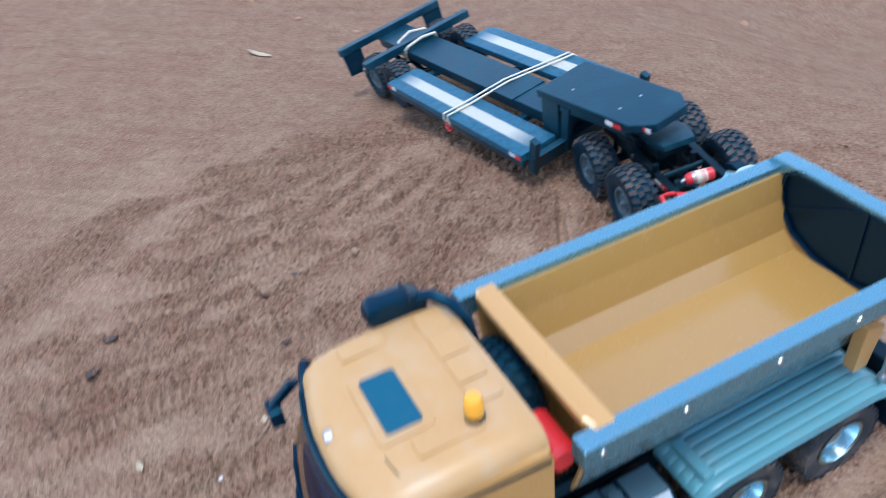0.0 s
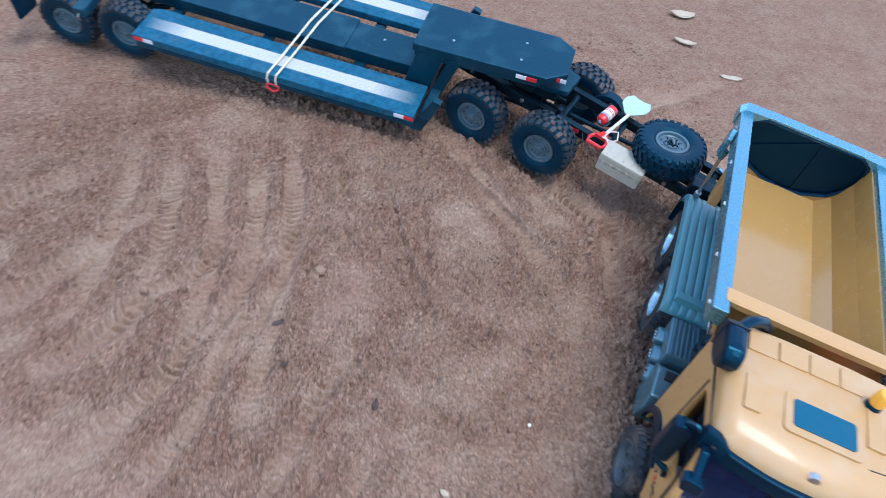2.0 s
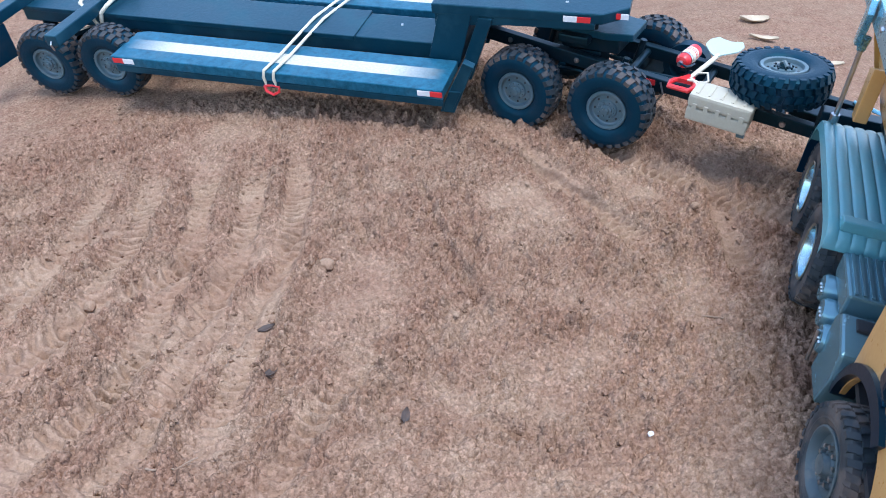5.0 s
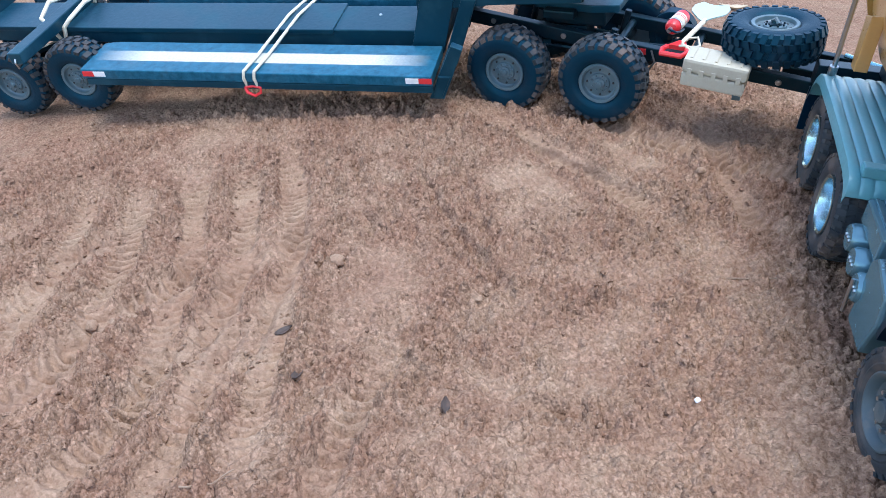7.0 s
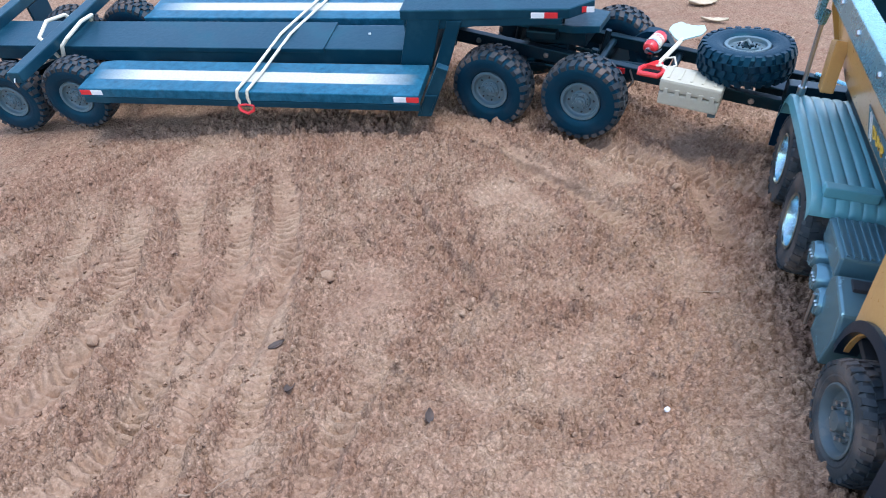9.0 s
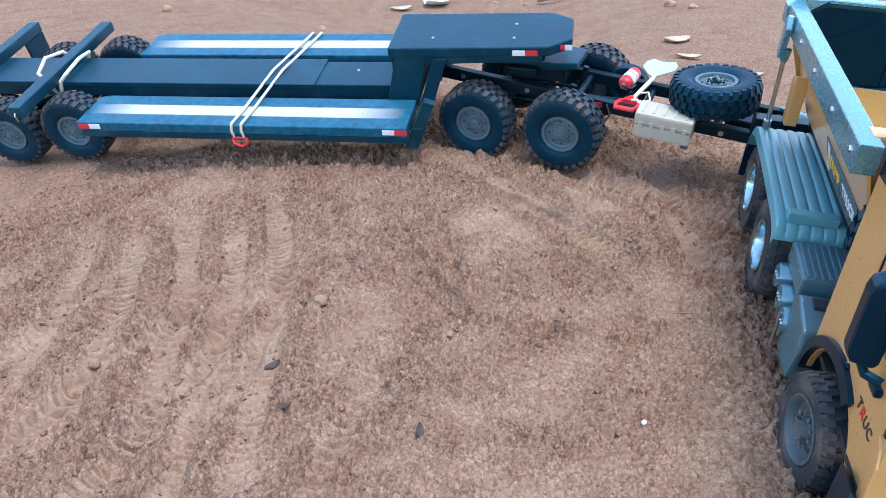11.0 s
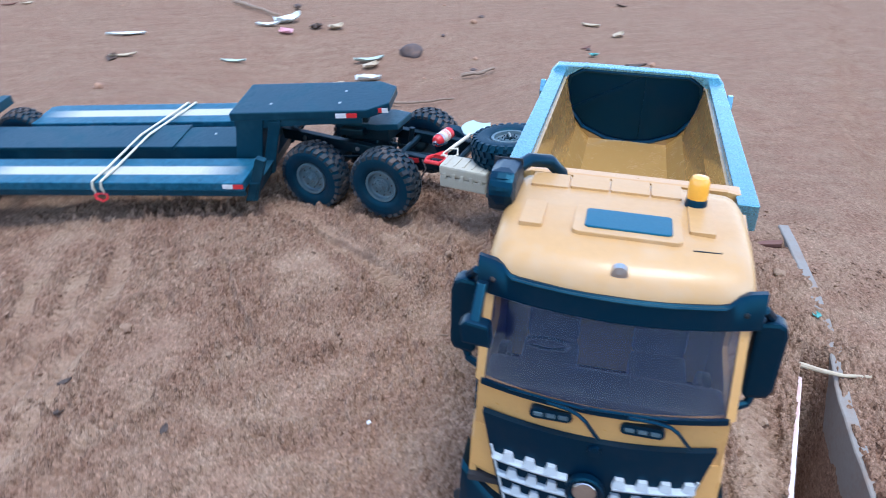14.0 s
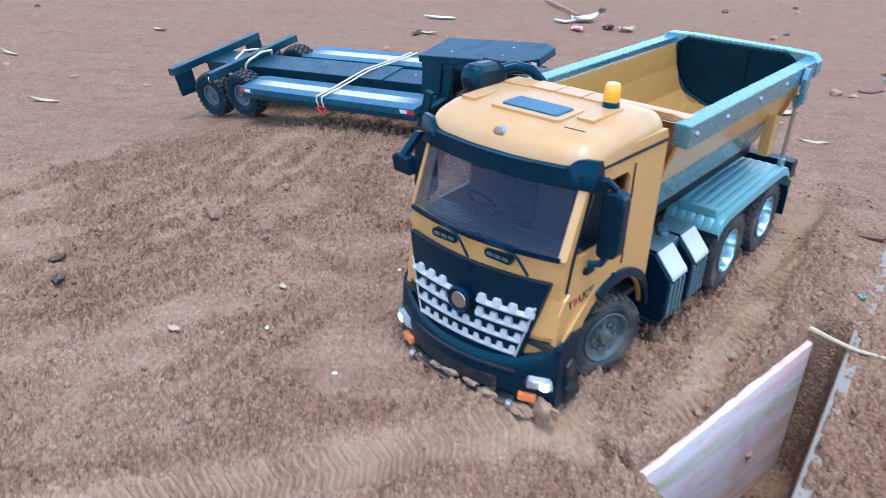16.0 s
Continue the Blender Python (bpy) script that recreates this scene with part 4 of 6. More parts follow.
    beacon = part("beacon_base", spin([(0.1970, 0.0002), (0.1970, 0.0062), (0.2030, 0.0058), (0.2042, 0.0054), (0.2042, 0.0002)], 20, "z", None, (-0.0370, -0.103, 0)), BLACK, t, smooth=True)
    part("beacon_lens", spin([(0.2042, 0.0002), (0.2042, 0.0055), (0.2070, 0.0058), (0.2140, 0.0054), (0.2162, 0.0044), (0.2166, 0.0002)], 20, "z", None, (-0.0370, -0.103, 0)), AMBER, beacon, "amber plastic beacon lens", True)
    # sun visor with raised ends
    rings = []
    for i in range(33):
        q = -1 + 2 * i / 32
        x = 0.0695 * q
        rise = 0.0060 * min(1.0, max(0.0, (abs(q) - 0.74) / 0.09))
        y = nose(x, -0.0205, 2.7)
        rings.append([(x, y - 0.012, 0.1700), (x, y - 0.001, 0.1672), (x, y + 0.0015, 0.1690), (x, y + 0.0005, 0.1800 + rise * 0.9), (x, y - 0.0012, 0.1815 + rise), (x, y - 0.0050, 0.1812 + rise), (x, y - 0.0075, 0.1795 + rise * 0.6)])
    visor = part("sun_visor", loft(rings), BLACK, t, smooth=True)
    part("visor_lip", tube([(0.0510 * q, nose(0.0510 * q, -0.0198, 2.7), 0.1806) for q in (-1, -0.75, -0.5, -0.25, 0, 0.25, 0.5, 0.75, 1)], 0.0009, 6), BLACK_WOOD, visor, smooth=True)
    for xc, z in ((-0.061, 0.1775), (0.061, 0.1775), (-0.02, 0.1845), (0.02, 0.1845)):
        y = nose(xc, -0.0190 if abs(xc) > 0.05 else -0.0245, 2.7)
        part("visor_screw", spin([(y - 0.002, 0.0002), (y - 0.002, 0.0014), (y + 0.0004, 0.0013), (y + 0.0008, 0.0002)], 10, "y", None, (xc, 0, z)), BLACK_DIRTY, visor)
    # mirrors
    for sx in (-1, 1):
        prof = [(sx * u, v) for u, v in ((0.0700, 0.124), (0.0720, 0.121), (0.0830, 0.123), (0.0850, 0.128), (0.0855, 0.160), (0.0840, 0.166), (0.0800, 0.168), (0.0715, 0.167), (0.0695, 0.163))]
        mir = part("mirror", prism(prof, "y", -0.053, -0.042, 0.0022), BLACK, t)
        part("mirror_glass", prism([(sx * u, v) for u, v in ((0.0715, 0.127), (0.0835, 0.128), (0.0840, 0.162), (0.0715, 0.163))], "y", -0.0540, -0.0528), CHROME, mir)
        part("mirror_arm", tube([(sx * 0.066, -0.040, 0.173), (sx * 0.072, -0.043, 0.174), (sx * 0.0765, -0.047, 0.168)], 0.0024, 8), BLACK, mir)
        part("mirror_arm", tube([(sx * 0.0765, -0.047, 0.122), (sx * 0.074, -0.044, 0.117), (sx * 0.067, -0.040, 0.116)], 0.0024, 8), BLACK, mir)
    kerb = part("kerb_mirror", prism([(0.056, 0.152), (0.071, 0.153), (0.073, 0.163), (0.070, 0.166), (0.058, 0.164)], "y", -0.014, -0.005, 0.0015), BLACK, t)
    part("kerb_mirror_arm", prism([(-0.030, 0.176), (-0.023, 0.178), (-0.007, 0.165), (-0.012, 0.162)], "x", 0.063, 0.068, 0.0008), BLACK, kerb)
    # bumper
    rings = []
    for i in range(25):
        q = -1 + 2 * i / 24
        x = 0.0730 * q
        y = nose(x, 0.0070, 3.8)
        top = 0.0480 + 0.0200 * q ** 4
        drop = 0.0060 * min(1.0, max(0.0, (abs(q) - 0.60) / 0.12))
        rings.append([(x, y - 0.022, 0.0215 - drop), (x, y - 0.004, 0.0205 - drop), (x, y - 0.0005, 0.0240 - drop), (x, y, 0.0360), (x, y - 0.0015, top - 0.004), (x, y - 0.0040, top), (x, y - 0.022, top + 0.0005)])
    bumper = part("bumper", loft(rings), BLACK, t, smooth=True)
    part("bumper_groove", curved_panel(-0.046, 0.046, 0.0405, 0.0420, 0.0074, 0.002, k=3.8), INTERIOR, bumper)
    part("bumper_recess", curved_panel(-0.034, 0.034, 0.0235, 0.0335, 0.0076, 0.002, k=3.8), BLACK_DIRTY, bumper)
    part("bumper_step", curved_panel(-0.047, 0.047, 0.0150, 0.0205, 0.0060, 0.012, k=3.6), BLACK_DIRTY, bumper)
    part("skid_bar", curved_panel(-0.048, 0.048, 0.0140, 0.0165, 0.0085, 0.004, k=3.6), STEEL, bumper, "scratched steel bar caked with earth")
    for sx in (-1, 1):
        x = sx * 0.0605
        y = nose(x, 0.0070, 3.8)
        turn = pose(x, y, 0.0352, -20, 0, -25 * sx)
        lamp = part("headlight", prism([(-0.0105, -0.0045), (0.0105, -0.0050), (0.0095, 0.0050), (-0.0085, 0.0045)], "y", -0.006, 0.0026, 0.0016), LENS, bumper, "clear headlight")
        lamp.matrix_local = turn
        part("bulb", spin([(0.0012, 0.0002), (0.0012, 0.0034), (0.0030, 0.0030), (0.0036, 0.0002)], 16, "y", None, (0.0035 * sx, 0, -0.0002)), LIT, lamp, "lit white headlight bulb", True)
        part("reflector", prism([(-0.0085, -0.0035), (0.0085, -0.0038), (0.0078, 0.0040), (-0.0070, 0.0036)], "y", -0.004, 0.0012, 0.0008), GRILLE, lamp)
        part("indicator", box(-0.0065, 0.0065, -0.004, 0.0022, -0.0026, 0.0030, 0.0010), ORANGE, bumper).matrix_local = pose(sx * 0.0535, nose(0.0535, 0.0070, 3.8), 0.0232, 0, 0, -22 * sx)
        part("tow_hook", spin([(-0.002, 0.0002), (-0.002, 0.004), (0.002, 0.004), (0.002, 0.0002)], 12, "x", None, (sx * 0.046, 0.001, 0.0150)), STEEL, bumper)
        part("sill_bracket", prism([(-0.046, 0.014), (-0.026, 0.012), (-0.022, 0.046), (-0.030, 0.050), (-0.036, 0.032)], "x", *sorted((sx * 0.058, sx * 0.072)), 0.002), BLACK_DIRTY, t)
        part("steering_link", tube([(sx * 0.058, -0.050, 0.03), (sx * 0.066, -0.036, 0.026), (sx * 0.073, -0.026, 0.030)], 0.004, 8), BLACK_DIRTY, t)
    # earth stuck to the bumper
    for x, y, z, r, flat in ((-0.0665, -0.0085, 0.0140, 0.0125, 0.85), (-0.052, -0.0015, 0.0125, 0.0100, 0.55), (-0.028, 0.004, 0.0180, 0.0075, 0.5), (-0.014, 0.006, 0.0215, 0.0065, 0.5), (0.004, 0.0065, 0.0225, 0.0080, 0.45), (0.020, 0.0055, 0.0205, 0.0060, 0.5), (0.040, 0.000, 0.0140, 0.0060, 0.7)):
        bm = bmesh.new()
        bmesh.ops.create_icosphere(bm, subdivisions=3, radius=r)
        for v in bm.verts:
            k = 0.8 + 0.5 * noise.noise(v.co / r * 1.3 + Vector((x * 90, 3, 1))) + 0.3 * noise.noise(v.co / r * 4 + Vector((x * 50, 1, 7)))
            v.co = Vector((v.co.x * k * 1.2 + x, v.co.y * k * 0.45 + y, v.co.z * k * flat + z))
        part("mud_cake", bm, EARTH, bumper, "dried red earth stuck on", True)
    for ob in list(t.children):
        kind = ob.name.split(".")[0]
        if kind in ("cab_side", "corner_panel", "front_panel", "grille_cheek", "wheel_arch"):
            narrow_nose(ob, 0.075)
        elif kind == "bumper":
            narrow_nose(ob, 0.045)
    # air intake at the rear corner of the cab
    intake = [(-0.098, 0.184), (-0.085, 0.190), (-0.079, 0.201), (-0.081, 0.2095), (-0.087, 0.2135), (-0.112, 0.2125), (-0.121, 0.206), (-0.123, 0.195), (-0.116, 0.184)]
    snork = part("air_intake", prism(intake, "x", 0.0600, 0.0760, 0.0055), BLACK, t, "glossy black plastic air intake")
    part("intake_seam", prism([(-0.1105, 0.1865), (-0.1095, 0.1865), (-0.1095, 0.2129), (-0.1105, 0.2129)], "x", 0.0600, 0.0768, 0.0002), INTERIOR, snork)
    part("intake_hose", tube([(0.066, -0.114, 0.204), (0.058, -0.124, 0.2075), (0.047, -0.132, 0.2050), (0.040, -0.138, 0.1960), (0.037, -0.141, 0.1700)], 0.0042, 10), BLACK, snork, smooth=True)
    # between cab and bed
    sp = wheel("spare", t, (0.024, -0.1515, 0.128), 1, 90, "spare_wheel")
    part("air_tank", spin([(-0.054, 0.0002), (-0.054, 0.008), (-0.051, 0.0115), (-0.021, 0.0115), (-0.019, 0.008), (-0.019, 0.0002)], 20, "x", None, (0, -0.149, 0.148)), RED, t, "glossy red air tank", True)
    # boxes along the frame
    for k in range(3):
        tank = part("air_cylinder", spin([(0.040, 0.0002), (0.040, 0.0095), (0.0735, 0.0095), (0.0755, 0.0082), (0.0755, 0.0002)], 20, "x", None, (0, -0.226 + 0.021 * k, 0.050 - 0.004 * k)), BOX_GREY, t, smooth=True)
        for j in range(3):
            part("rivet", spin([(0.0755, 0.0002), (0.0755, 0.0011), (0.0763, 0.0009), (0.0764, 0.0001)], 6, "x", None, (0, -0.230 + 0.021 * k + 0.004 * j, 0.050 - 0.004 * k)), STEEL, tank)
    fin = part("tool_box", box(0.038, 0.071, -0.232, -0.184, 0.060, 0.0765, 0.002), BOX_GREY, t, "ribbed silver box lid")
    for k in range(6):
        part("lid_rib", box(0.043 + 0.0045 * k, 0.0452 + 0.0045 * k, -0.230, -0.186, 0.0760, 0.0777, 0.0004), BOX_GREY, fin)
    box2 = part("tool_box", prism([(-0.180, 0.022), (-0.146, 0.024), (-0.138, 0.050), (-0.142, 0.066), (-0.172, 0.072), (-0.181, 0.064)], "x", 0.038, 0.0735, 0.002), BOX_GREY, t)
    # Solid dark block that paints in the shade of a hollow in the lid.
    part("recess", box(0.046, 0.066, -0.170, -0.160, 0.0695, 0.0722, 0.0006), INTERIOR, box2)
    part("step_bar", tube([(0.0755, -0.186, 0.022), (0.0765, -0.186, 0.046)], 0.0012, 6), STEEL, t)
    for y0, y1 in ((-0.184, -0.152), (-0.226, -0.194)):
        sect_ = [(-0.042, 0.024), (-0.079, 0.024), (-0.081, 0.028), (-0.081, 0.062), (-0.066, 0.079), (-0.042, 0.081)]
        lbox = part("battery_box", prism(sect_, "y", y0, y1, 0.0012), BLACK, t)
        part("box_cap", prism([(-0.0828, 0.0605), (-0.0820, 0.0635), (-0.0668, 0.0808), (-0.0655, 0.0795)], "y", y0 + 0.003, y1 - 0.003, 0.0004), GRILLE, lbox, "bright silver sloping cap")
        part("box_lid", box(-0.066, -0.044, y0 + 0.003, y1 - 0.003, 0.0805, 0.0822, 0.0005), BOX_GREY, lbox)
        for k in range(4):
            part("box_rib", box(-0.0826, -0.0806, y0 + 0.004 + 0.0072 * k, y0 + 0.0072 + 0.0072 * k, 0.028, 0.058, 0.0005), BOX_GREY, lbox)
    part("box_tray", box(-0.078, -0.042, -0.228, -0.150, 0.020, 0.0238, 0.001), FRAME_BLACK, t)
    part("filler_cap", spin([(0.081, 0.0002), (0.081, 0.0052), (0.0845, 0.0048), (0.0850, 0.0002)], 16, "z", None, (-0.054, -0.189, 0)), BOX_GREY, t, smooth=True)
    part("filler_bridge", box(-0.066, -0.044, -0.1945, -0.1835, 0.070, 0.0808, 0.001), BOX_GREY, t)
    # rear mudguards, ribbed along the truck
    prof = [(-0.236, 0.074), (-0.239, 0.079), (-0.245, 0.083), (-0.258, 0.0858), (-0.300, 0.0875), (-0.350, 0.0885), (-0.392, 0.0885), (-0.406, 0.085), (-0.415, 0.077), (-0.421, 0.064)]
    for sx in (-1, 1):
        rings = []
        for y, z in prof:
            ring = []
            n = 48
            for i in range(n + 1):
                s = i / n
                x = sx * (0.034 + 0.050 * s)
                rib = 0.0012 * abs(math.sin(s * math.pi * 6)) ** 0.5
                edge = -0.005 if i == n else 0.0
                ring.append((x, y, z + rib + edge))
            ring += [(sx * (0.034 + 0.050 * (1 - i / n)), y, z - 0.0018 + (-0.005 if i == 0 else 0)) for i in range(n + 1)]
            rings.append(ring)
        fender = part("mudguard", loft(rings), FENDER_GREY, t, "grey ribbed plastic mudguard", True)
        part("mudguard_lip", box(min(sx * 0.042, sx * 0.076), max(sx * 0.042, sx * 0.076), -0.252, -0.243, 0.083, 0.0905, 0.0012), FENDER_GREY, fender)
        part("mudflap", box(min(sx * 0.046, sx * 0.084), max(sx * 0.046, sx * 0.084), -0.4245, -0.4225, 0.030, 0.068, 0.0006), BLACK, t)
        part("tail_lamp_bracket", box(min(sx * 0.030, sx * 0.082), max(sx * 0.030, sx * 0.082), -0.440, -0.424, 0.068, 0.086, 0.001), FRAME_BLACK, t)
        part("tail_lamp", box(min(sx * 0.052, sx * 0.078), max(sx * 0.052, sx * 0.078), -0.4425, -0.4395, 0.071, 0.081, 0.0008), RED, t)
        # tailgate rods
        part("rod", tube([(sx * 0.075, -0.405, 0.086), (sx * 0.078, -0.397, 0.150)], 0.0019, 10), STEEL, t)
        part("rod_end", tube([(sx * 0.075, -0.406, 0.080), (sx * 0.0755, -0.404, 0.094)], 0.0034, 10), STEEL, t)
        knuckle = part("rod_knuckle", tube([(sx * 0.078, -0.397, 0.148), (sx * 0.0785, -0.396, 0.158)], [0.0030, 0.0046], 10), RAIL_GREY, t)
        part("lever", prism([(-0.401, 0.152), (-0.391, 0.152), (-0.388, 0.176), (-0.393, 0.186), (-0.402, 0.182)], "x", *sorted((sx * 0.0795, sx * 0.0845)), 0.001), RAIL_GREY, knuckle)
    part("rear_beam", box(-0.070, 0.070, -0.438, -0.428, 0.052, 0.070, 0.0015), FRAME_BLACK, t)
    part("hitch", box(-0.010, 0.010, -0.455, -0.436, 0.052, 0.066, 0.002), FRAME_BLACK, t)

    # bed
    half = [(0.0665, 0.180), (0.0620, 0.155), (0.0525, 0.131), (0.0390, 0.119)]
    sect = [(-x, z) for x, z in half] + half[::-1]
    inner = [(x * 0.955, z + (0.0025 if i not in (0, 7) else 0.0)) for i, (x, z) in enumerate(sect)]
    ring2 = sect + inner[::-1]
    bed = part("bed", loft([[(x, y, z) for x, z in ring2] for y in (-0.170, -0.24, -0.33, -0.4335)]), YELLOW_BED, t, "yellow dump bed, empty and dusty")
    head = [(x * 0.975, z - 0.002 if z > 0.17 else z + 0.001) for x, z in sect]
    part("headboard", plate(head, [], "y", -0.1735, -0.1695), YELLOW_BED, bed)
    lip = [[(x, y, z), (x, y - 0.003, z + 0.0005), (x, y - 0.003, z - 0.005), (x, y, z - 0.005)] for x, y, z in ((-0.069, -0.160, 0.1855), (-0.060, -0.156, 0.1885), (0.060, -0.156, 0.1885), (0.069, -0.160, 0.1855))]
    part("headboard_lip", loft(lip), YELLOW, bed)
    part("lip_shelf", prism([(-0.069, -0.1735), (-0.069, -0.160), (-0.060, -0.1565), (0.060, -0.1565), (0.069, -0.160), (0.069, -0.1735)], "z", 0.1825, 0.1865, 0.0008), YELLOW, bed)
    for sx in (-1, 1):
        slope = lambda z: 0.0690 - 0.29 * (0.176 - z)
        rings = [[(sx * (slope(z) + d), y, z) for d, z in ((0, 0.180), (0, low), (-0.0020, low), (-0.0020, 0.180))] for y, low in ((-0.158, 0.107), (-0.392, 0.107), (-0.432, 0.130))]
        part("side_skirt", loft(rings), YELLOW, bed)
        part("hinge_block", prism([(-0.385, 0.098), (-0.398, 0.098), (-0.404, 0.135), (-0.386, 0.140)], "x", *sorted((sx * 0.0560, sx * 0.0660)), 0.001), YELLOW, bed)
        rail = part("side_rail", box(min(sx * 0.0655, sx * 0.0785), max(sx * 0.0655, sx * 0.0785), -0.432, -0.146, 0.1690, 0.1860, 0.0008), RAIL_GREY, bed, "scuffed grey metal side rail")
        for y in (-0.158, -0.215, -0.285, -0.350, -0.412):
            part("rail_bolt", spin([(0.0, 0.0002), (0.0, 0.0022), (0.0012, 0.0019), (0.0014, 0.0002)], 8, "x", None, (0, 0, 0)), STEEL, rail).matrix_local = pose(sx * 0.0785, y, 0.178, 0, 0, 0 if sx > 0 else 180)
        lean = math.degrees(math.atan(0.29))
        if sx > 0:
            decal = part("decal", box(-0.0535, 0.0535, -0.012, 0.012, 0, 0.0006), DECAL, bed, "glossy black decal strip along the bed")
            decal.matrix_local = pose(slope(0.122) + 0.0003, -0.2315, 0.122, 90 + lean, 0, 90)
            for x, word, mat in ((-0.0205, "DUMP", LABEL_YELLOW), (0.0265, "TRUCK", WHITE)):
                lettering("decal_word", word, 0.0125, pose(x, 0, 0.0007), mat, decal, "printed word")
            for k in range(2):
                part("decal_stripe", prism([(-0.0495 + 0.005 * k, -0.010), (-0.0475 + 0.005 * k, -0.010), (-0.0445 + 0.005 * k, 0.010), (-0.0465 + 0.005 * k, 0.010)], "z", 0.0006, 0.0009), WHITE, decal)
        else:
            # This side's decal has sky glare painted into its grey-teal colour.
            decal = part("decal", box(-0.1115, 0.1115, -0.012, 0.012, 0, 0.0006), DECAL_GLARE, bed, "dusty decal strip along the bed, grey with painted sky glare")
            decal.matrix_local = pose(-slope(0.121) - 0.0003, -0.2735, 0.121, 90 + lean, 0, -90)
    # tailgate
    dome = [(0.050, 0.188), (0.062, 0.182), (0.0650, 0.168), (0.060, 0.148), (0.046, 0.131), (0.022, 0.121), (0.0, 0.1185)]
    outline = dome + [(-x, z) for x, z in dome[-2::-1]]
    gate = part("tailgate", plate(outline, [], "y", -0.440, -0.436), BLACK, t, "black tailgate, closed")
    part("gate_rim", tube([(x * 0.97, -0.434, 0.16 + (z - 0.16) * 0.97) for x, z in outline] + [(outline[0][0] * 0.97, -0.434, 0.16 + (outline[0][1] - 0.16) * 0.97)], 0.0022, 6), BLACK, gate)
    part("gate_rib", box(-0.013, -0.010, -0.436, -0.4342, 0.122, 0.187), BLACK, gate)
    part("gate_rib", prism([(0.056, 0.146), (0.059, 0.149), (-0.009, 0.186), (-0.011, 0.183)], "y", -0.436, -0.4346), BLACK, gate)
    for sx in (-1, 1):
        part("corner_plate", prism([(sx * 0.044, 0.1915), (sx * 0.074, 0.1905), (sx * 0.0800, 0.184), (sx * 0.0800, 0.170), (sx * 0.067, 0.170), (sx * 0.0640, 0.181), (sx * 0.052, 0.1895)], "y", -0.446, -0.431, 0.0008), RAIL_GREY, gate, "grey metal corner plate")
    part("gate_top", box(-0.050, 0.050, -0.446, -0.432, 0.1885, 0.1916, 0.0008), RAIL_GREY, gate)
    rear_wall = [(0.0655, 0.180)] + dome[2:] + [(0.0, 0.112), (0.041, 0.113), (0.0575, 0.126), (0.0670, 0.151), (0.0690, 0.180)]
    for sx in (-1, 1):
        part("rear_corner", plate([(sx * x, z) for x, z in rear_wall], [], "y", -0.4362, -0.4325), YELLOW_BED, bed)
    return t


RED_DARK = painted("dark_print", (0.06, 0.03, 0.03), 0.5, 0.05)
# Grey-teal base is sky glare put into the decal colour, with some dust.
DECAL_GLARE = painted("dusty_glare_decal", (0.10, 0.17, 0.18), 0.25, 0.4, 60, coat=0.5)
DECAL = painted("black_decal", (0.012, 0.013, 0.014), 0.22, 0.2, 60, coat=0.6)
HATCH = painted("dark_blue_pane", (0.008, 0.08, 0.125), 0.35, 0.06, 70, shine=0.4, glint=(0.3, 0.8, 1.0))
build_dump_truck()


# ---- low loader trailer ----
def reflector(parent, x, y, z, side=1, length=0.024, axis="y", flip=False):
    """A red and white reflective strip on an edge."""
    for k in range(2):
        mat, lab = ((RED, "red reflective tape"), (WHITE, "white reflective tape"))[(k + flip) % 2]
        a, b = (k - 1) * length / 2, k * length / 2
        bm = box(x, x + 0.0006 * side, y + a, y + b, z - 0.0026, z + 0.0026) if axis == "y" else box(x + a, x + b, y, y + 0.0006 * side, z - 0.0026, z + 0.0026)
        part("reflector", bm, mat, parent, lab)


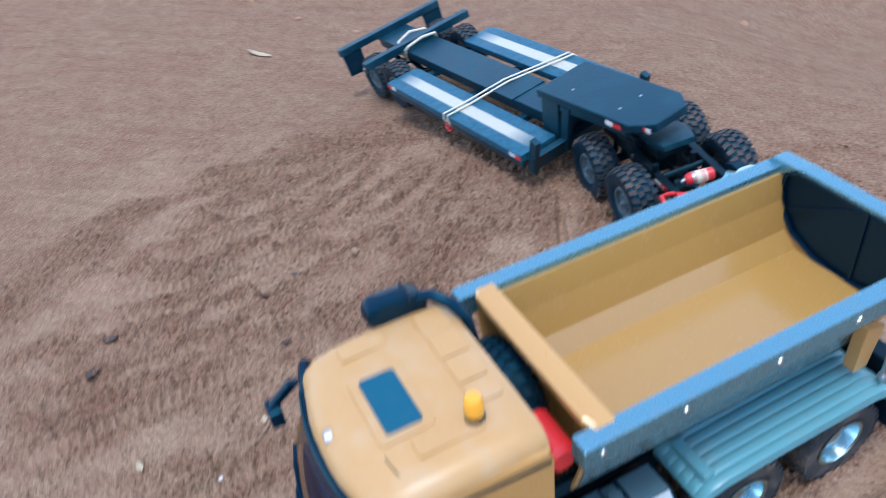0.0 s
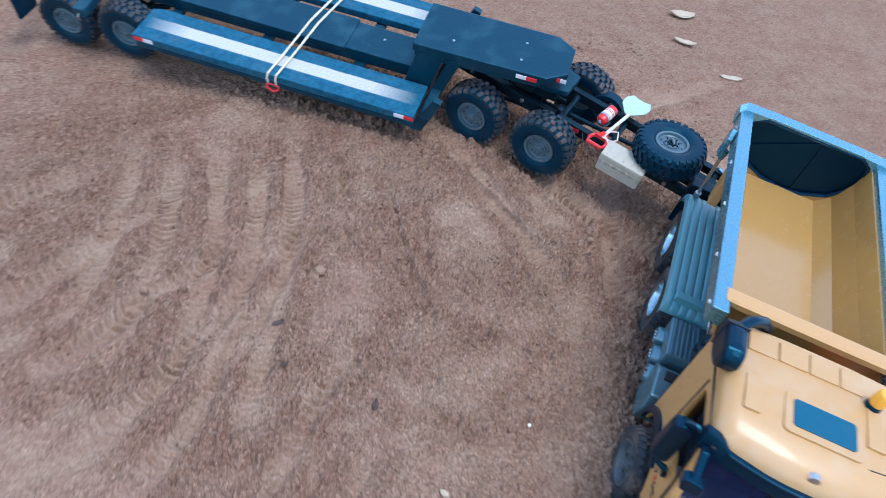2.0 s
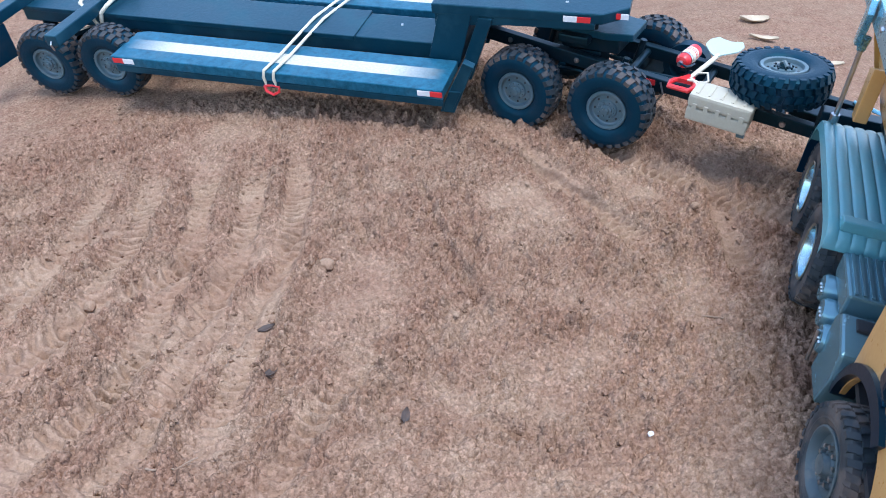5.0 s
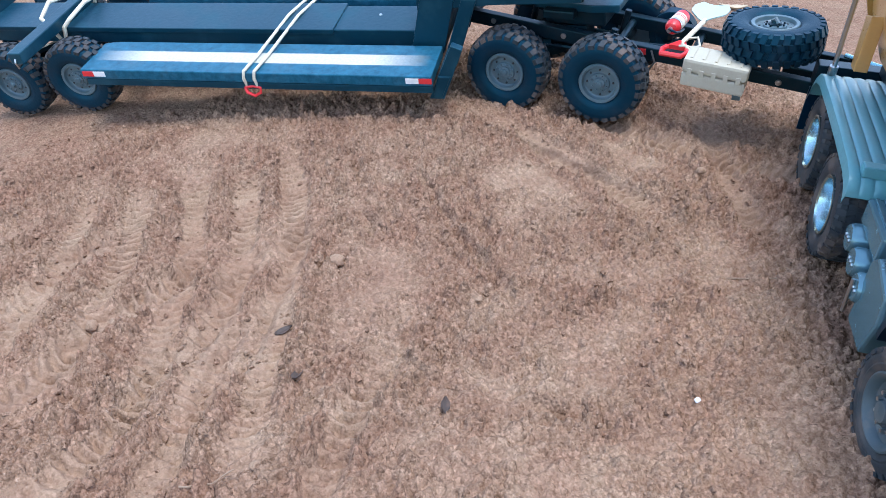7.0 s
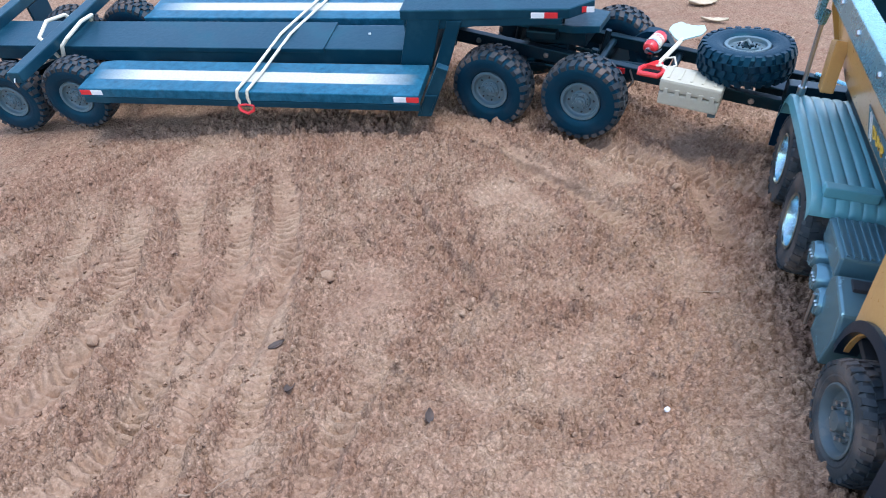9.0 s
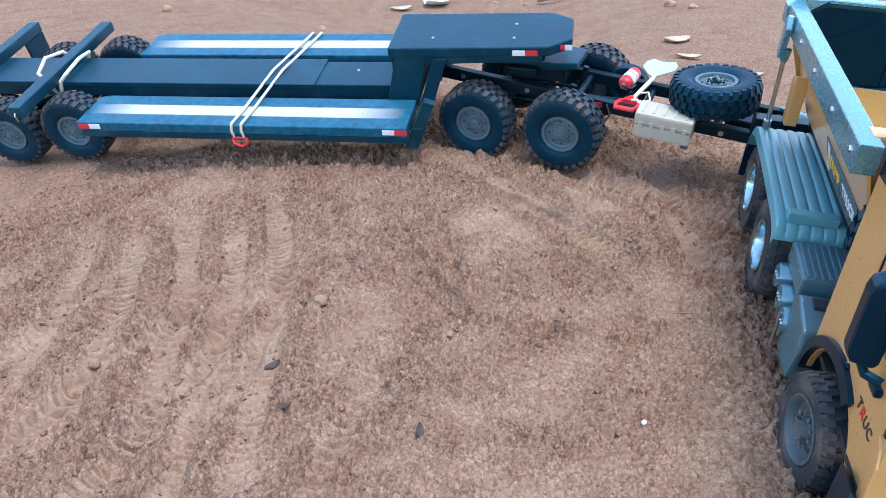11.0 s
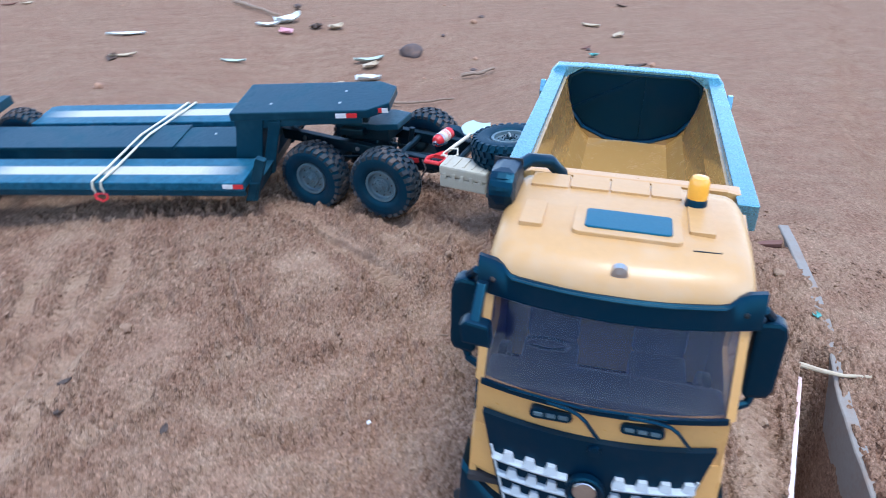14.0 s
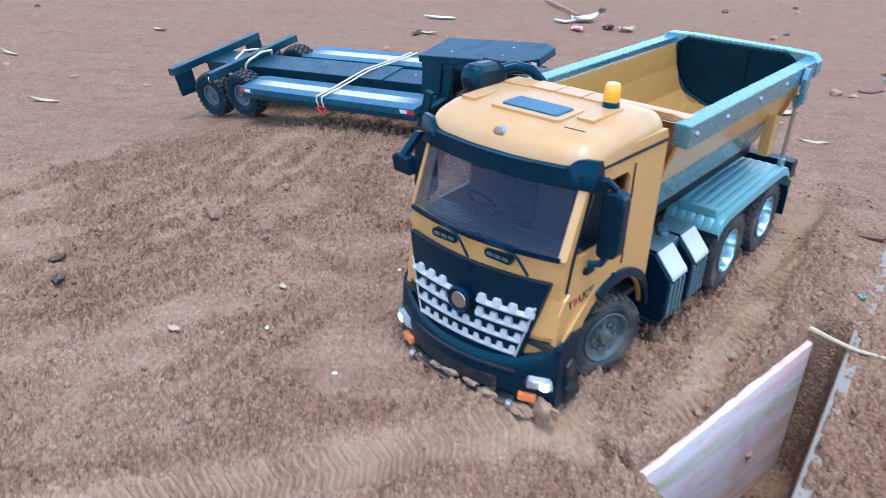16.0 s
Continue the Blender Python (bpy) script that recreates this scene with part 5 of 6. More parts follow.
def build_trailer():
    m = pose(0.085, 0.905, 0.050, 5.3, 11, -131)
    t = thing("low_loader_trailer", m, "black painted wooden low loader trailer with worn deck boards", "toy trailer")
    c = -0.088
    # side boards, each in its own frame so that the worn stripe follows it
    for x0, x1, near in ((-0.045, 0.010, True), (-0.192, -0.138, False)):
        w, ln = x1 - x0, 0.352
        bm = prism([(-w / 2, -ln / 2 + 0.012), (-w / 2 + 0.004, -ln / 2), (w / 2, -ln / 2), (w / 2, ln / 2), (-w / 2, ln / 2)], "z", -0.005, 0.005, 0.0012)
        b = part("deck_board", bm, DECK, t, "black deck board with a pale worn stripe")
        b.matrix_local = pose((x0 + x1) / 2, -ln / 2 + 0.002, 0.003)
        lip = part("edge_strip", box(-w / 2 if not near else w / 2 - 0.004, w / 2 if near else -w / 2 + 0.004, -ln / 2 + 0.003, ln / 2, -0.012, -0.0052, 0.0008), BLACK_WOOD, b)
        out = w / 2 if near else -w / 2 - 0.0006
        reflector(b, out, -ln / 2 + 0.014, 0.0005, 1, flip=False)
        reflector(b, out, ln / 2 - 0.012, 0.0005, 1, flip=True)
    # centre beam, stepped, out to the tail
    part("centre_beam", box(-0.114, -0.064, -0.515, -0.026, -0.004, 0.013, 0.0012), BLACK_WOOD, t)
    part("beam_flange", box(-0.117, -0.061, -0.515, -0.110, 0.0095, 0.0145, 0.0008), BLACK_WOOD, t)
    for y in (-0.33, -0.21, -0.09, -0.015):
        part("cross_bar", box(-0.186, 0.004, y - 0.006, y + 0.006, -0.011, -0.0035, 0.0008), BLACK_WOOD, t)
    for y in (-0.20, -0.07):
        part("screw", spin([(0.0, 0.0002), (0.0, 0.0018), (0.0008, 0.0015), (0.0009, 0.0002)], 8, "z", None, (-0.095, y, 0.0130)), STEEL, t)
    # gooseneck
    riser = part("gooseneck_riser", prism([(-0.030, -0.002), (-0.016, 0.054), (0.016, 0.054), (0.002, -0.002)], "x", -0.125, -0.048, 0.0012), BLACK_WOOD, t)
    for x0, x1 in ((-0.055, -0.048), (-0.128, -0.121)):
        part("riser_cheek", prism([(0.000, -0.014), (0.022, 0.052), (0.036, 0.052), (0.014, -0.014)], "x", x0, x1, 0.001), BLACK_WOOD, riser)
    part("front_plate", prism([(0.0, -0.018), (0.008, -0.018), (0.018, 0.004), (0.006, 0.004)], "x", -0.180, 0.003, 0.001), BLACK_WOOD, t)
    for x in (-0.002, -0.174):
        part("front_strut", prism([(-0.004, -0.020), (0.010, -0.020), (0.030, 0.030), (0.020, 0.034)], "x", x - 0.004, x + 0.004, 0.001), BLACK_WOOD, t)
    neck = part("gooseneck_plate", prism([(-0.047, -0.022), (-0.125, -0.022), (-0.127, 0.134), (-0.112, 0.156), (-0.068, 0.156), (-0.051, 0.134)], "z", 0.053, 0.063, 0.0015), BLACK_WOOD, t, "scuffed black gooseneck plate with cut corners")
    part("neck_skirt", prism([(-0.020, 0.040), (0.050, 0.046), (0.128, 0.048), (0.128, 0.054), (-0.020, 0.054)], "x", -0.055, -0.050, 0.0008), BLACK_WOOD, neck)
    part("neck_skirt", prism([(-0.020, 0.040), (0.050, 0.046), (0.128, 0.048), (0.128, 0.054), (-0.020, 0.054)], "x", -0.123, -0.118, 0.0008), BLACK_WOOD, neck)
    reflector(neck, -0.0484, 0.112, 0.058, 1, flip=True)
    reflector(neck, -0.060, 0.149, 0.058, 1, 0.014, flip=False)
    for x, y in ((-0.07, 0.02), (-0.10, 0.10), (-0.07, 0.10)):
        part("screw", spin([(0.0, 0.0002), (0.0, 0.0018), (0.0008, 0.0015), (0.0009, 0.0002)], 8, "z", None, (x, y, 0.0628)), STEEL, neck)
    part("kingpin_block", box(-0.108, -0.066, 0.080, 0.130, 0.040, 0.053, 0.002), FRAME_BLACK, t)
    # tail beams
    for y, h in ((-0.512, 0.020), (-0.412, 0.0205)):
        beam = part("tail_beam", box(-0.188, 0.014, y - 0.007, y + 0.007, h - 0.006, h + 0.006, 0.0012), BLACK_WOOD, t)
        if y < -0.5:
            for x in (-0.170, -0.006):
                part("mudflap", prism([(x - 0.018, 0.013), (x + 0.018, 0.013), (x + 0.016, -0.024), (x - 0.018, -0.026)], "y", y + 0.003, y + 0.006, 0.0004), RUBBER, t)
        else:
            part("tail_hook", tube([(0.0145, y, h), (0.0165, y, h - 0.003), (0.0150, y, h - 0.010)], 0.0008, 6), STEEL, beam)
    # running gear
    for y, z in ((-0.458, -0.026), (-0.376, -0.018)):
        part("axle", spin([(-0.165, 0.0002), (-0.165, 0.0045), (-0.015, 0.0045), (-0.015, 0.0002)], 12, "x", None, (0, y, z)), FRAME_BLACK, t, smooth=True)
        part("leaf_spring", prism([(y - 0.034, -0.006), (y, -0.020), (y + 0.034, -0.006), (y + 0.034, -0.003), (y, -0.015), (y - 0.034, -0.003)], "x", -0.070, -0.062), FRAME_BLACK, t)
        part("leaf_spring", prism([(y - 0.034, -0.006), (y, -0.020), (y + 0.034, -0.006), (y + 0.034, -0.003), (y, -0.015), (y - 0.034, -0.003)], "x", -0.116, -0.108), FRAME_BLACK, t)
        wheel("trailer", t, (-0.024, y, z), 1)
        wheel("trailer", t, (-0.154, y, z), -1)
    return m


TRAILER = build_trailer()


def strand(points, r, m, name, mat, label, category, group=""):
    """A rope or rubber band as a thing of its own."""
    e = thing(name, m, label, category, group)
    part("band", tube(points, r, 8), mat, e, smooth=True)
    return e


def over(points):
    return [Vector(p) for p in points]


tie = thing("tie_down_band", TRAILER, "pale cream rubber band stretched over the trailer deck", "tie-down")
for off in (0.0, 0.0105):
    y0, y1 = -0.178 + off, -0.150 + off
    part("band", tube([(0.0085, y0, -0.007), (0.0115, y0, 0.003), (0.0100, y0 + 0.001, 0.0095), (-0.02, y0 + 0.005, 0.0105), (-0.088, (y0 + y1) / 2, 0.0162), (-0.17, y1 - 0.003, 0.0105), (-0.190, y1, 0.0098), (-0.1955, y1, 0.003), (-0.1925, y1, -0.006)], 0.0015, 8), CREAM, tie, smooth=True)
hook = part("hook", tube([(0.0095, -0.180, -0.0075), (0.0115, -0.178, -0.012), (0.0115, -0.171, -0.0155), (0.0110, -0.165, -0.012), (0.0095, -0.164, -0.0075), (0.0090, -0.172, -0.0062), (0.0095, -0.180, -0.0075)], 0.0016, 8), RED, tie, "small red plastic hook", True)
for off in (-0.018, 0.016):
    strand([(-0.058, -0.410 + off * 0.4, 0.0160), (-0.062, -0.412 + off, 0.0235), (-0.088, -0.412 + off * 1.25, 0.0290), (-0.114, -0.412 + off, 0.0235), (-0.119, -0.412 + off * 0.5, 0.0120), (-0.118, -0.412, -0.004), (-0.088, -0.412, -0.0065), (-0.060, -0.412, -0.004), (-0.057, -0.410 + off * 0.3, 0.008), (-0.058, -0.410 + off * 0.4, 0.0160)], 0.0021, TRAILER, "rubber_loop", CREAM, "cream rubber loop holding the tail beam to the trailer", "tie-down", "loops on the tail beam")


# ---- truck chassis that carries the trailer ----
def build_chassis():
    m = pose(0.154, 0.899, 0.044, 5.2, 8, -146.9)
    t = thing("truck_chassis", m, "bare black model truck chassis with muddy block-tread tyres", "toy chassis")
    top = lambda y: 0.044 - 0.122 * (y + 0.04)
    for x in (-0.044, -0.100):
        part("frame_rail", prism([(-0.050, top(-0.05)), (0.300, top(0.30)), (0.300, top(0.30) - 0.011), (-0.050, top(-0.05) - 0.013)], "x", x - 0.004, x + 0.004, 0.0008), FRAME_BLACK, t)
        for y in (-0.02, 0.05, 0.118, 0.168, 0.24):
            s = 1 if x > -0.07 else -1
            part("bolt", spin([(0, 0.0002), (0, 0.0028), (0.0012, 0.0024), (0.0014, 0.0002)], 10, "x", None, (0, 0, 0)), STEEL, t).matrix_local = pose(x + s * 0.004, y, top(y) - 0.0065, 0, 0, 0 if s > 0 else 180)
    for y in (-0.045, 0.03, 0.10, 0.165, 0.235, 0.285):
        part("cross_member", tube([(-0.098, y, top(y) - 0.006), (-0.046, y, top(y) - 0.006)], 0.0035, 10), FRAME_BLACK, t)
    # rear bogie
    for y in (0.0, 0.0915):
        part("axle", spin([(-0.140, 0.0002), (-0.140, 0.0055), (-0.086, 0.0055), (-0.082, 0.013), (-0.062, 0.013), (-0.058, 0.0055), (-0.012, 0.0055), (-0.012, 0.0002)], 16, "x", None, (0, y, 0)), FRAME_BLACK, t, smooth=True)
        wheel("crawler", t, (-0.0150, y + 0.0045, 0.002), 1)
        wheel("crawler", t, (-0.1295, y + 0.0045, 0.002), -1)
        for x in (-0.050, -0.094):
            part("link_arm", tube([(x, y, 0.008), (x, 0.046, 0.012)], 0.0022, 8), FRAME_BLACK, t)
            part("shock", tube([(x + 0.008, y, 0.010), (x + 0.006, y + 0.006, 0.036)], 0.0032, 10), FRAME_BLACK, t)
    part("gear_case", box(-0.086, -0.058, 0.030, 0.066, 0.004, 0.030, 0.003), FRAME_BLACK, t)
    part("driveshaft", tube([(-0.072, 0.06, 0.012), (-0.072, 0.19, 0.008)], 0.0028, 10), FRAME_BLACK, t)
    # coupling plate
    plate_ = part("coupling_plate", prism([(-0.052, 0.018), (-0.092, 0.018), (-0.096, 0.074), (-0.090, 0.098), (-0.054, 0.098), (-0.048, 0.074)], "z", 0.047, 0.054, 0.001), BLACK_WOOD, t)
    part("coupling_pedestal", box(-0.090, -0.054, 0.028, 0.085, 0.032, 0.047, 0.002), FRAME_BLACK, t)
    part("coupling_ear", box(-0.050, -0.040, 0.030, 0.060, 0.042, 0.050, 0.0015), FRAME_BLACK, t)
    b = part("side_marker", box(-0.0402, -0.0398, 0.100, 0.128, top(0.114) - 0.009, top(0.114) - 0.003), FRAME_BLACK, t)
    reflector(b, -0.0398, 0.114, top(0.114) - 0.006, 1, 0.026, flip=True)
    # front axle on the far side of the towing arm
    for y in (0.134,):
        part("spare_disc", spin([(-0.012, 0.010), (0.0, 0.016), (0.0, 0.022), (-0.012, 0.022), (-0.012, 0.010)], 28, "x", None, (-0.110, y, 0.006)), RUBBER, t, smooth=True)
    part("chain", tube([(-0.039, 0.132, top(0.13) - 0.002), (-0.037, 0.136, top(0.13) - 0.012), (-0.038, 0.131, top(0.13) - 0.020), (-0.036, 0.127, top(0.13) - 0.026), (-0.038, 0.124, top(0.13) - 0.024)], 0.0009, 6), STEEL, t)
    # towing arm
    arm = part("tow_arm", prism([(0.24, top(0.24) - 0.001), (0.345, top(0.30) - 0.006), (0.345, top(0.30) - 0.014), (0.24, top(0.24) - 0.013)], "x", -0.082, -0.062, 0.001), FRAME_BLACK, t)
    for x0, x1 in ((-0.101, -0.076), (-0.043, -0.068)):
        part("tow_bar", tube([(x0, 0.286, top(0.286) + 0.001), (x1, 0.352, top(0.30) - 0.003)], 0.0026, 8, flat=0.6), RAIL_GREY, arm)
    part("tow_plate", box(-0.094, -0.050, 0.318, 0.324, top(0.30) - 0.004, top(0.30) - 0.001, 0.0006), RAIL_GREY, arm)
    # box bracket
    part("case_bracket", prism([(0.205, top(0.205) - 0.010), (0.212, top(0.205) - 0.010), (0.212, top(0.205) - 0.030), (0.205, top(0.205) - 0.030)], "x", -0.0395, -0.036, 0.0005), RIM_GREY, t)
    return m, top


CHASSIS, rail_top = build_chassis()

# spare wheel lying on the rails
spare = thing("spare_wheel", CHASSIS, "black spare wheel lying flat on the chassis rails", "wheel")
ob = wheel("spare", spare, (0, 0, 0), 1, 0, "tyre")
ob.matrix_local = pose(-0.057, 0.2285, 0.0365, 0, -94, 0)
part("wing_nut", tube([(-0.060, 0.2255, 0.0485), (-0.057, 0.2285, 0.0515), (-0.054, 0.2315, 0.0485)], 0.0016, 6), RIM_GREY, spare)

# tan case beside the rail
case = thing("storage_case", CHASSIS @ pose(-0.0245, 0.191, 0.0155, -6, 0, 0), "tan plastic storage case hanging beside the chassis", "case")
part("case_bottom", box(-0.014, 0.013, -0.0262, 0.0262, -0.0125, 0.000, 0.0022), TAN, case)
lid = part("case_lid", box(-0.0145, 0.0135, -0.0267, 0.0267, 0.0006, 0.0125, 0.0026), TAN, case)
for k in range(5):
    part("lid_rib", box(0.0128, 0.0142, -0.022 + 0.010 * k, -0.018 + 0.010 * k, -0.0015, 0.0045, 0.0005), TAN, lid)
    part("lid_bump", box(-0.010, 0.010, -0.022 + 0.010 * k, -0.0195 + 0.010 * k, 0.0121, 0.0133, 0.0004), TAN, lid)

# fire extinguisher
z0 = rail_top(0.135) + 0.0095
ext = thing("fire_extinguisher", CHASSIS @ pose(-0.065, 0.147, 0.0375, 0, 0, -8) @ Matrix.Scale(0.76, 4), "small red fire extinguisher with a pale label", "fire extinguisher")
body = part("cylinder", spin([(-0.019, 0.0002), (-0.019, 0.0072), (-0.0175, 0.0088), (0.014, 0.0088), (0.018, 0.0065), (0.019, 0.0035), (0.0195, 0.0002)], 24, "x"), RED, ext, smooth=True)
part("label_band", spin([(-0.009, 0.0089), (-0.009, 0.0091), (0.006, 0.0091), (0.006, 0.0089)], 24, "x"), CREAM, body, "pale printed label")
for k in range(2):
    part("print_bar", spin([(-0.006 + 0.003 * k, 0.0091), (-0.006 + 0.003 * k, 0.0092), (-0.0048 + 0.003 * k, 0.0092), (-0.0048 + 0.003 * k, 0.0091)], 24, "x"), RED, body)
part("neck", spin([(0.0195, 0.0030), (0.0245, 0.0030), (0.0245, 0.0002)], 12, "x"), STEEL, ext)
part("hose", tube([(0.024, 0, 0.002), (0.028, 0.003, 0.003), (0.026, 0.009, 0.000), (0.016, 0.0105, -0.003), (0.004, 0.0100, -0.005)], 0.0013, 8), BLACK, ext)
part("clamp", spin([(0.0075, 0.0090), (0.0075, 0.0096), (0.0105, 0.0096), (0.0105, 0.0090)], 24, "x"), STEEL, ext)

# toy shovel across the rails
sh = thing("toy_shovel", CHASSIS @ pose(-0.070, 0.161, rail_top(0.16) + 0.0085, 0, 0, -9), "toy shovel with red grip and pale blade across the rails", "shovel")
part("grip", tube([(0.034, -0.010, -0.001), (0.040, -0.012, -0.001), (0.048, -0.010, -0.001), (0.048, 0.008, -0.001), (0.040, 0.010, -0.001), (0.034, 0.008, -0.001)], 0.0024, 8), RED, sh, "red plastic grip")
part("grip_neck", prism([(0.036, -0.011), (0.022, -0.004), (0.022, 0.002), (0.036, 0.009), (0.033, 0.004), (0.033, -0.006)], "z", -0.003, 0.001, 0.0006), RED, sh)
part("shaft", tube([(0.024, -0.001, -0.001), (-0.026, 0.001, 0.001)], 0.0022, 10), CREAM, sh)
blade = []
for i in range(9):
    s = i / 8
    x = -0.022 - 0.032 * s
    w = 0.005 + 0.0115 * min(1, s * 2.4) - 0.005 * max(0, s - 0.75) * 4
    blade.append([(x, w * c, 0.002 + 0.002 * (c * c) + 0.002 * s + th) for th in (0.0, -0.0012) for c in ((-1, -0.5, 0, 0.5, 1) if th == 0 else (1, 0.5, 0, -0.5, -1))])
part("blade", loft(blade), MINT, sh, "pale mint blade", True)
strand([(0.012, -0.006, 0.003), (0.014, 0.000, 0.0045), (0.012, 0.006, 0.002), (0.004, 0.010, 0.001), (-0.006, 0.006, 0.004), (0.000, -0.002, 0.0048), (0.010, -0.004, 0.0046), (0.018, 0.004, 0.003), (0.022, 0.012, 0.000)], 0.0011, CHASSIS @ pose(-0.050, 0.162, rail_top(0.16) + 0.006), "cord", CREAM, "knotted cream cord tied round the shovel", "cord")


# ---- boards at the edge of the raised earth ----
STAINED = painted("dark_red_wood", (0.16, 0.07, 0.05), 0.8, 0.3, 70, relief=0.6)


def board_between(name, a, b, z0, z1, thick, mat, label, lean=0.0, rise=0.0, follow=None):
    ax, ay = a
    d = Vector((b[0] - ax, b[1] - ay, 0))
    ln = d.length
    ang = math.degrees(math.atan2(d.y, d.x))
    e = thing(name, pose(ax, ay, 0, lean, 0, ang), label, "board")
    rnd = random.Random(name)
    n = 26
    rings = []
    for i in range(n + 1):
        x = ln * i / n
        j0, j1 = rnd.uniform(-0.0012, 0.0012) + rise * i / n, rnd.uniform(-0.0018, 0.0008) + rise * i / n
        if follow is not None:
            nx, ny = d.y / ln, -d.x / ln
            j0 = j1 = floor_z(ax + d.x * i / n + nx * follow, ay + d.y * i / n + ny * follow) - z1 + rnd.uniform(0.002, 0.004)
        rings.append([(x, 0, z0), (x, 0, z1 + j1 - 0.001), (x, 0.001, z1 + j1), (x, thick - 0.001, z1 + j0), (x, thick, z1 + j0 - 0.001), (x, thick, z0)])
    part("plank", loft(rings), mat, e)
    return e


board_between("retaining_board", BOARD_A, BOARD_B, -0.15, -0.033, 0.006, BOARD, "weathered board with faded pink and white paint holding earth", rise=0.026)
board_between("edge_board", (0.140, 0.322), (0.183, 0.281), -0.06, -0.0235, 0.004, STAINED, "thin reddish-brown board edge showing in the earth", rise=-0.006)
board_between("fallen_board", (0.300, 0.254), (0.568, 0.560), -0.20, -0.03, 0.011, GREY_WOOD, "grey weathered plank sunk in the earth beside the pit", follow=-0.004)
scrap = thing("wood_scrap", pose(0.522, 0.556, 0.026, 4, -6, -38), "dark reddish wood scrap half sunk in the earth", "wood scrap")
part("splinter", prism([(-0.022, -0.004), (0.016, -0.006), (0.021, 0.003), (0.003, 0.003)], "z", -0.004, 0.0005, 0.0006), STAINED, scrap)


# ---- litter on the ground ----
def leaf(x, y, length, width, turn, mat, name, label, category="leaf", curl=0.25, lift=0.0, group=""):
    """A dry leaf or scrap, curled along its length, lying on the earth."""
    rnd = random.Random(int((x * 7 + y * 13) * 1000))
    e = thing(name, pose(x, y, floor_z(x, y, True) + 0.002 + lift, rnd.uniform(-8, 8), rnd.uniform(-8, 8), turn), label, category, group)
    rings = []
    n, m = 10, 6
    for i in range(n + 1):
        s = i / n
        w = width * 0.5 * max(0.06, math.sin(math.pi * min(1, 0.05 + s * 0.95)) ** 0.75) * rnd.uniform(0.88, 1.1)
        zc = length * curl * (s - 0.5) ** 2 + rnd.uniform(-0.02, 0.02) * width
        row = [(length * (s - 0.5), w * (2 * j / m - 1), zc + width * 0.22 * (2 * j / m - 1) ** 2 + rnd.uniform(-0.02, 0.02) * width) for j in range(m + 1)]
        rings.append(row + [(a, b, c - 0.0006) for a, b, c in row[::-1]])
    body = part("blade", loft(rings), mat, e, smooth=True)
    part("midrib", tube([(length * (s - 0.5), 0, length * curl * (s - 0.5) ** 2 + 0.0004) for s in (0.0, 0.25, 0.5, 0.75, 1.0)], width * 0.018, 5), mat, body)
    return e


def twig(points, r, name="twig", label="thin dry twig lying on the earth", lift=0.0015):
    x0, y0 = points[0]
    e = thing(name, pose(x0, y0, 0), label, "twig", "twigs on the ground")
    rnd = random.Random(int(x0 * 1000))
    pts = []
    for i in range(len(points) - 1):
        (xa, ya), (xb, yb) = points[i], points[i + 1]
        for k in range(4):
            s = k / 4
            xx, yy = xa + (xb - xa) * s + rnd.uniform(-1, 1) * r, ya + (yb - ya) * s + rnd.uniform(-1, 1) * r
            pts.append((xx - x0, yy - y0, floor_z(xx, yy) + lift + r + rnd.uniform(0, r)))
    pts.append((points[-1][0] - x0, points[-1][1] - y0, floor_z(*points[-1]) + lift + r))
    part("stem", tube(pts, [r * (1 - 0.5 * i / len(pts)) for i in range(len(pts))], 6), TWIG, e, smooth=True)
    return e


def pebble(x, y, r, mat, name="stone", label="small earthy stone on the ground", category="stone", flat=0.7):
    rnd = random.Random(int((x * 3 + y * 5) * 2000))
    bm = bmesh.new()
    bmesh.ops.create_icosphere(bm, subdivisions=3, radius=r)
    off = Vector((rnd.random() * 9, rnd.random() * 9, rnd.random() * 9))
    for v in bm.verts:
        k = 1 + 0.35 * noise.noise(v.co / r * 1.1 + off) + 0.10 * noise.noise(v.co / r * 3.5 + off)
        v.co = Vector((v.co.x * k, v.co.y * k * 0.85, v.co.z * k * flat))
    ob = part(name, bm, mat, None, smooth=True)
    ob.matrix_world = pose(x, y, floor_z(x, y, True) + r * flat * 0.3, 0, 0, rnd.uniform(0, 360))
    return tagged(ob, label, category, "stones on the ground")


# near the trucks
pebble(-0.082, 0.745, 0.0062, EARTH)
for x, y, r in ((0.113, 0.789, 0.0028), (-0.02, 0.66, 0.003), (0.22, 0.70, 0.004), (-0.24, 0.78, 0.0045), (-0.10, 0.50, 0.003), (0.06, 0.56, 0.0026), (-0.19, 0.60, 0.003), (0.33, 0.375, 0.006), (0.30, 0.385, 0.005), (0.47, 0.50, 0.006), (0.41, 0.45, 0.004), (0.25, 0.33, 0.004)):
    pebble(x, y, r, EARTH)
for x, y, r in ((0.0375, 0.524, 0.0019), (-0.075, 0.428, 0.0022), (-0.02, 0.36, 0.002)):
    pebble(x, y, r, WHITE, "grit", "tiny white grit on the earth", "grit")
leaf(-0.090, 0.584, 0.012, 0.005, 60, LEAF_DARK, "dead_leaf", "dark crumpled leaf scrap on the earth", group="dark leaf scraps")
leaf(-0.138, 0.700, 0.012, 0.005, 5, LEAF_DARK, "dead_leaf", "dark crumpled leaf scrap on the earth", group="dark leaf scraps")
leaf(-0.148, 0.651, 0.012, 0.005, 35, LEAF_DARK, "dead_leaf", "dark crumpled leaf scrap on the earth", group="dark leaf scraps")
